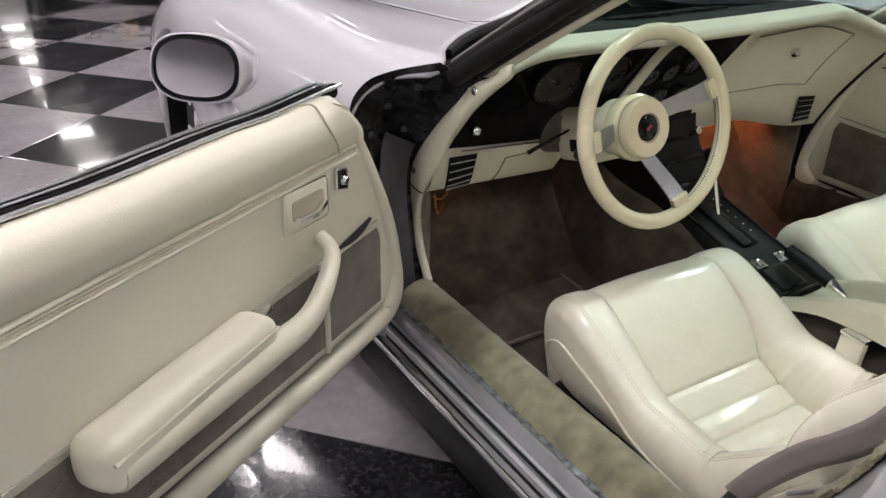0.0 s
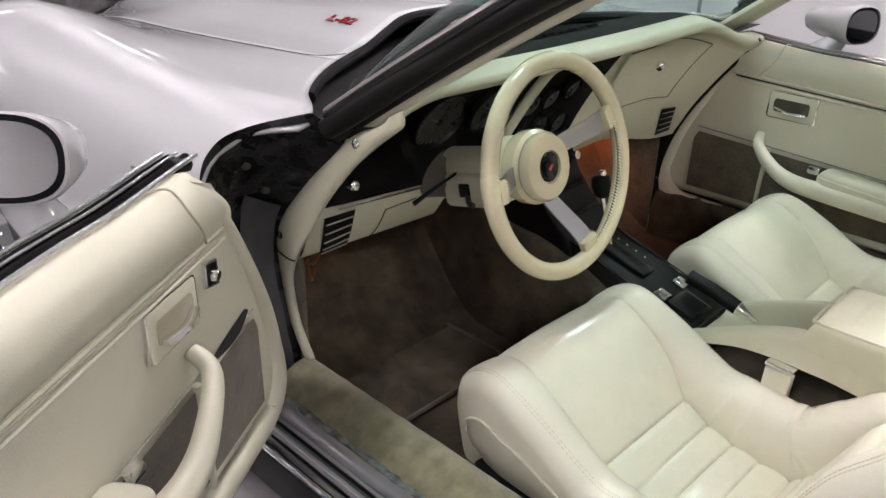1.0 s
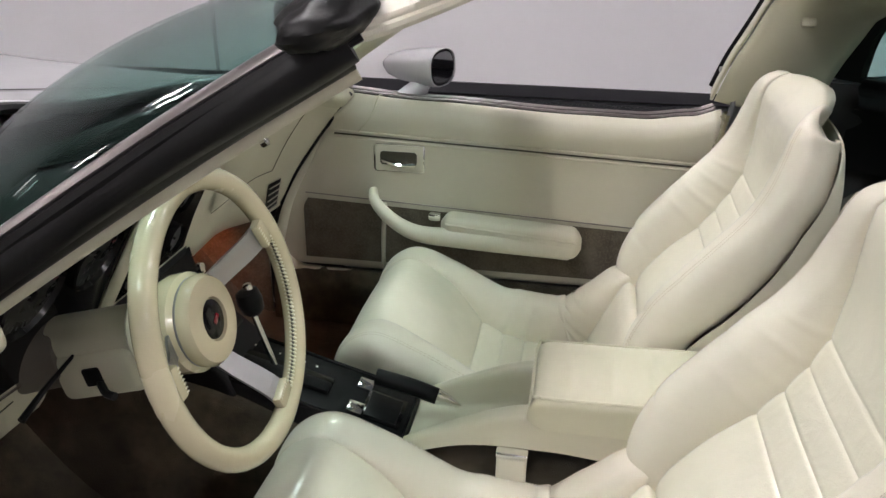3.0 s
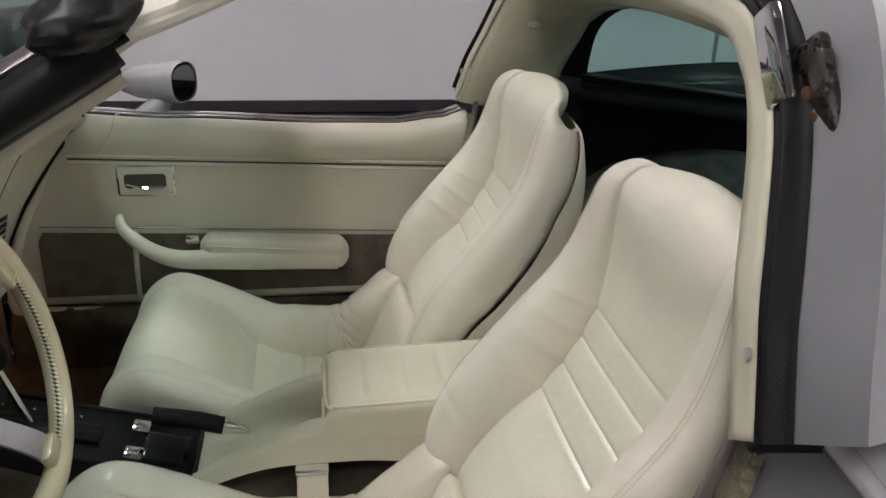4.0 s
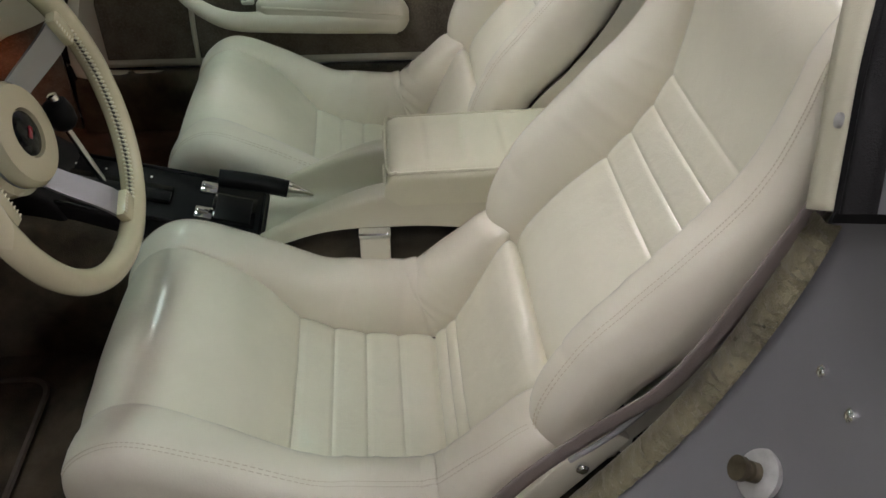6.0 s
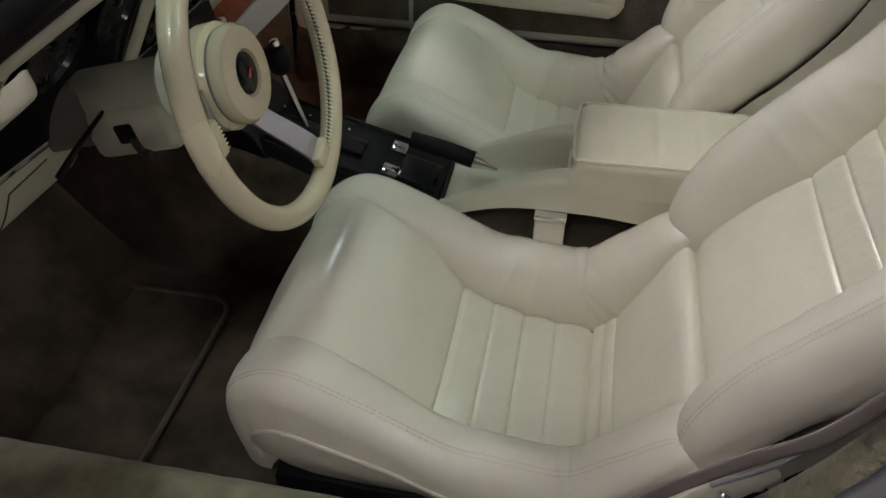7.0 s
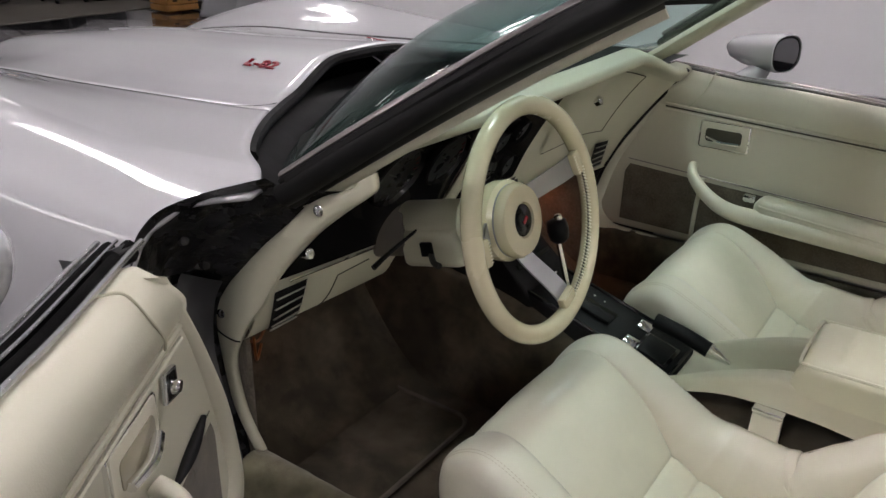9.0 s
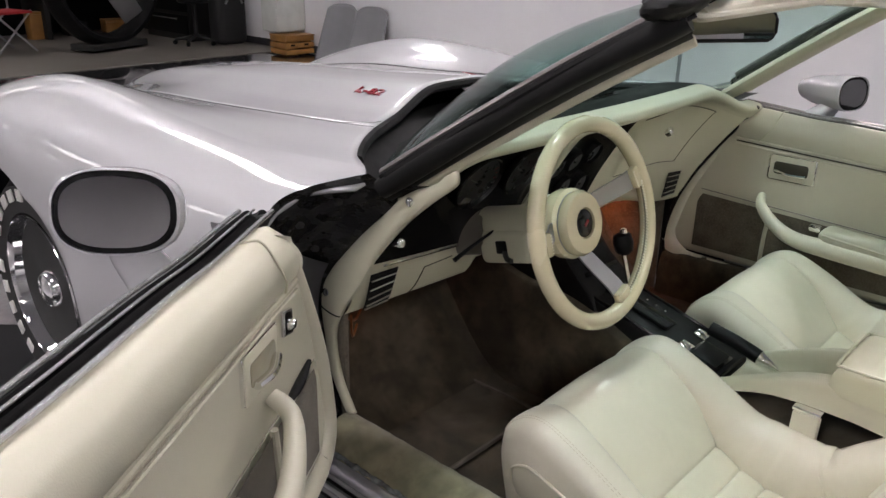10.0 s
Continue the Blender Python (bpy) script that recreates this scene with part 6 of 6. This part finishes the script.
    if x0 < 0:
        sub("frame_strip", tube([(-0.606, -0.585, 0.500), (-0.609, -0.640, 0.560), (-0.609, -0.705, 0.660), (-0.604, -0.755, 0.740), (-0.592, -0.790, 0.83)], 0.0035, 8, 40), GREYMETAL, seat, "thin metal frame edge of the backrest")
    sub("seat_base", box((0.44, 0.50, 0.05), (x0, -0.28, 0.291), bevel=0.012), BLACK, seat, "black seat base rail")
    sub("recliner_cover", box((0.016, 0.20, 0.045), (x0 - 0.248, -0.58, 0.46), (-55, 0, 0), 0.006), VINYL, seat, "cream hinge cover")
    sub("hinge_bolt", lathe(((0.008, 0), (0.008, 0.006), (0.005, 0.009)), 12, frame_axes((x0 - 0.257, -0.60, 0.49), (-1, 0, 0))), CHROME, seat)
    return seat


bucket_seat(-0.350, "cream leather driver seat with pleated inserts beside the open door")
bucket_seat(0.352, "cream leather passenger seat with pleated inserts beside the closed door")

# seat belt buckle standing between seat and console
bk = tagged(new("belt_buckle"), "cream seat belt buckle standing beside the console", "belt buckle")
bk.location = (-0.122, -0.365, 0.33)
part("sleeve", box((0.020, 0.050, 0.13), (0, 0, 0.075), (0, 6, 0), 0.004), VINYL, bk, "cream plastic belt sleeve")
part("buckle_head", box((0.023, 0.054, 0.009), (0.008, 0, 0.145), (0, 6, 0), 0.003), CHROME, bk, "chrome buckle head")

# floor mat
mat_ = tagged(new("floor_mat"), "grey-brown carpet mat with a bound edge on the cabin floor", "floor mat")
mat_.location = (-0.40, 0.38, 0.27)
part("mat", slab(round_outline(0.38, 0.42, 0.035), 0.007, 0.002, put=lambda a, b, c: Vector((a - 0.005, b + 0.01, c))), CARPET, mat_)
part("binding", tube([Vector((a - 0.005, b + 0.01, 0.006)) for a, b in round_outline(0.384, 0.424, 0.037)], 0.0055, 6, closed=True), BINDING, mat_, "brown bound edge")

# driver's belt webbing from the roof pillar down to the sill
belt = tagged(new("seat_belt"), "mauve-grey seat belt webbing running down beside the driver seat", "seat belt")
belt.location = (-0.62, -0.70, 0.42)


def strap(u, v):
    p = spline([(-0.648, -0.752, 0.90), (-0.641, -0.715, 0.77), (-0.637, -0.690, 0.705), (-0.640, -0.655, 0.655), (-0.634, -0.61, 0.60), (-0.618, -0.545, 0.50), (-0.605, -0.505, 0.425)], u)
    return Vector((p.x + 0.62 + 0.003 * math.sin(9 * u) - 0.015 * (v - 0.5), p.y + 0.70 + 0.042 * (v - 0.5) * 0.62, p.z - 0.42 + 0.042 * (v - 0.5) * 0.70))


thick(part("webbing", grid(strap, 40, 4), material("mauve_webbing", (0.30, 0.255, 0.235), 0.8, vary=0.1, bump=0.5, bump_scale=900), belt), 0.0015)
part("anchor_plate", box((0.012, 0.05, 0.035), (0.012, 0.185, -0.01), (20, 0, 0), 0.004), DARKMETAL, belt, "dark metal belt anchor")

# ---------------------------------------------------------------- background things
# two removed roof panels leaning on the wall
def roof_panel(x, y, yaw):
    t = tagged(new("roof_panel"), "silver removable roof panel leaning against the white wall", "roof panel", "pair of roof panels")
    t.matrix_basis = pose(x, y, 0.0, 0, 0, yaw)

    def fn(u, v):
        a = (2 * v - 1)
        w = 0.24 * (1 - 0.18 * u)
        return Vector((w * a, 0.22 * u + 0.05 * (1 - a * a) - 0.05, 0.005 + 0.60 * u - 0.06 * a ** 4 * u))
    o = part("panel", grid(fn, 16, 16), JAMB, t, "glossy curved silver panel")
    thick(o, 0.02)
    return t


roof_panel(4.30, 5.78, -78)
roof_panel(4.30, 6.26, -76)

# large drum fan
fan = tagged(new("drum_fan"), "large black wheeled drum fan on the concrete floor", "fan")
fan.matrix_basis = pose(2.95, 8.75, 0, 0, 0, 20) @ Matrix.Diagonal((1.4, 1.2, 1.4, 1))
hoop_f = [Vector((0.56 * math.cos(2 * math.pi * k / 40), 0, 0.64 + 0.56 * math.sin(2 * math.pi * k / 40))) for k in range(40)]
part("ring", tube(hoop_f, 0.055, 10, closed=True, up=(0, 1, 0), flat=2.2), BLACK, fan, "black drum ring")
part("motor", lathe(((0.10, -0.12), (0.13, -0.06), (0.13, 0.06), (0.09, 0.12)), 20, frame_axes((0, 0, 0.64), (0, -1, 0))), DARKMETAL, fan)
for k in range(3):
    part("blade", box((0.20, 0.02, 0.48), matrix=pose(0, 0, 0.64, 0, 120 * k + 22, 0) @ pose(0, 0, 0.28, 0, 0, 25), bevel=0.008), GREYMETAL, fan, "wide grey fan blade")
part("stand", box((0.62, 0.30, 0.05), (0, 0, 0.045), bevel=0.01), DARKMETAL, fan)

# red folding chair
ch = tagged(new("folding_chair"), "red canvas folding chair with crossed metal legs", "chair")
ch.matrix_basis = pose(1.95, 9.2, 0, 0, 0, 15)
part("seat", box((0.50, 0.42, 0.03), (0, 0, 0.44), bevel=0.012), REDCLOTH, ch)
part("backrest", box((0.50, 0.03, 0.30), (0, 0.22, 0.80), bevel=0.012), REDCLOTH, ch)
for y in (-0.2, 0.2):
    for s in (-1, 1):
        part("leg", tube([(-0.24 * s, y, 0.01), (0.24 * s, y + 0.005 * s, 0.46)], 0.012, 8, 3), GREYMETAL, ch)
for s in (-1, 1):
    part("back_post", tube([(0.25 * s, 0.22, 0.44), (0.25 * s, 0.22, 0.98)], 0.012, 8, 3), GREYMETAL, ch)

# wooden crate with a white bin on it
cr = tagged(new("wooden_crate"), "low orange-brown wooden crate with dark hand holes", "crate")
cr.matrix_basis = pose(4.36, 7.10, 0, 0, 0, -4) @ Matrix.Diagonal((0.62, 0.8, 0.60, 1))
for z in (0.07, 0.19, 0.31):
    part("board", box((0.62, 0.02, 0.10), (0, -0.20, z), bevel=0.004), WOOD, cr)
    part("board", box((0.62, 0.02, 0.10), (0, 0.20, z), bevel=0.004), WOOD, cr)
    for s in (-1, 1):
        part("side_board", box((0.02, 0.38, 0.10), (0.30 * s, 0, z), bevel=0.004), WOOD, cr)
part("crate_lid", box((0.64, 0.44, 0.02), (0, 0, 0.372), bevel=0.004), WOOD, cr)
for x in (-0.16, 0.14):
    part("hand_hole", box((0.09, 0.006, 0.035), (x, -0.212, 0.20), bevel=0.002), BLACK, cr)
bn = tagged(new("storage_bin"), "white plastic storage bin standing on a wooden crate", "bin")
bn.matrix_basis = pose(4.40, 7.30, 0.24, 0, 0, -4) @ Matrix.Diagonal((0.8, 0.9, 1, 1))
part("tub", box((0.50, 0.38, 0.42), (0, 0, 0.215), bevel=0.03, segments=3), material("white_bin_plastic", (0.62, 0.63, 0.60), 0.5), bn)

# dark workshop bench, stool, bags and boxes further back
bench = tagged(new("work_bench"), "long dark workshop bench loaded with tools and boxes", "bench")
bench.matrix_basis = pose(2.0, 10.4, 0)
part("top", box((5.0, 0.8, 0.06), (0, 0, 0.88), bevel=0.01), DARKMETAL, bench)
for x in (-2.4, -0.8, 0.8, 2.4):
    part("leg", box((0.07, 0.7, 0.85), (x, 0, 0.425), bevel=0.006), DARKMETAL, bench)
part("back_panel", box((5.0, 0.04, 2.2), (0, 0.42, 1.1), bevel=0.006), BLACK, bench, "dark rear panel")
rng = random.Random(4)
for k in range(16):
    w, h = rng.uniform(0.14, 0.34), rng.uniform(0.12, 0.36)
    c = rng.choice([WOOD, DARKMETAL, BLACK, GREYMETAL, BLACK, REDCLOTH])
    o = tagged(new("tool_box"), "small dark workshop box among tools on the bench or floor", "box", "boxes on the bench")
    o.matrix_basis = pose(-0.2 + 0.29 * k, 10.4 + rng.uniform(-0.2, 0.15), 0.91 if k % 2 else 0.0, 0, 0, rng.uniform(-20, 20))
    part("case", box((w, w * 0.8, h), (0, 0, h / 2), bevel=0.012), c, o)
    part("lid", box((w * 1.02, w * 0.82, 0.03), (0, 0, h + 0.014), bevel=0.008), c, o)
st = tagged(new("rolling_stool"), "black rolling workshop stool on a five-arm base", "stool")
st.matrix_basis = pose(3.98, 8.55, 0)
part("seat", lathe(((0.17, 0.50), (0.20, 0.52), (0.20, 0.56), (0.16, 0.585)), 28), BLACK, st)
part("post", tube([(0, 0, 0.10), (0, 0, 0.52)], 0.025, 10, 3), DARKMETAL, st)
for k in range(5):
    a = 2 * math.pi * k / 5
    part("base_arm", tube([(0, 0, 0.11), (0.26 * math.cos(a), 0.26 * math.sin(a), 0.06)], 0.018, 8, 3), DARKMETAL, st)
    part("caster", lathe(((0.018, -0.02), (0.028, -0.015), (0.028, 0.015), (0.018, 0.02)), 14, frame_axes((0.26 * math.cos(a), 0.26 * math.sin(a), 0.029), (math.sin(a), -math.cos(a), 0))), BLACK, st)
bag = tagged(new("black_bag"), "black cloth equipment bag standing on the concrete", "bag")
bag.matrix_basis = pose(4.32, 8.35, 0)
part("body", box((0.42, 0.30, 0.62), (0, 0, 0.312), bevel=0.09, segments=4), BLACKCARPET, bag)
part("strap", tube([(-0.12, -0.16, 0.5), (0, -0.2, 0.70), (0.12, -0.16, 0.5)], 0.014, 6, 16), GREYMETAL, bag)

# tall dark tool cabinet against the east wall
tc_ = tagged(new("tool_cabinet"), "tall dark metal tool cabinet against the workshop wall", "cabinet")
tc_.matrix_basis = pose(4.30, 9.35, 0)
part("carcass", box((0.50, 1.10, 1.9), (0, 0, 0.952), bevel=0.012), DARKMETAL, tc_)
for k in range(6):
    dr = part("drawer", box((0.02, 1.02, 0.24), (-0.255, 0, 0.20 + 0.28 * k), bevel=0.006), BLACK, tc_)
    part("handle", tube([(-0.285, -0.3, 0.27 + 0.28 * k), (-0.285, 0.3, 0.27 + 0.28 * k)], 0.008, 6, 2), GREYMETAL, dr)

# ---------------------------------------------------------------- floor tiles
TILE, TILE_AT, TILE_TURN = 0.639, (-0.848, 4.149), radians(-137.65)
U = Vector((math.cos(TILE_TURN), math.sin(TILE_TURN)))
V = Vector((-U.y, U.x))


def tile_mesh(name, mat):
    b = box((TILE - 0.0024, TILE - 0.0024, 0.008), (0, 0, -0.004), bevel=0.0012, segments=1)
    o = finish(name, b, mat, None, smooth=False)
    me = o.data
    bpy.data.objects.remove(o)
    return me


TM = (tile_mesh("tile_black", TILEBLACK), tile_mesh("tile_grey", TILEGREY))
rest = (bmesh.new(), bmesh.new())
for i in range(-30, 31):
    for j in range(-30, 31):
        c = Vector(TILE_AT) + U * (TILE * (i + 0.5)) + V * (TILE * (j + 0.5))
        if not (WALL_W + 0.05 < c.x < WALL_E - 0.43 and WALL_S + 0.05 < c.y < EDGE_N - 0.43):
            continue
        k = (i + j) % 2
        m = Matrix.Translation((c.x, c.y, 0)) @ Matrix.Rotation(TILE_TURN, 4, "Z")
        if -2.6 < c.x < 4.2 and -1.0 < c.y < EDGE_N:
            t = new("tile", TM[k])
            t.parent = floor
            t.matrix_basis = m
        else:
            h = (TILE - 0.0024) / 2
            vs = [rest[k].verts.new(m @ Vector((x, y, 0))) for x, y in ((-h, -h), (h, -h), (h, h), (-h, h))]
            rest[k].faces.new(vs)
for k, mt in enumerate((TILEBLACK, TILEGREY)):
    tagged(finish("distant_tiles", rest[k], mt, floor, smooth=False), kind="stuff")
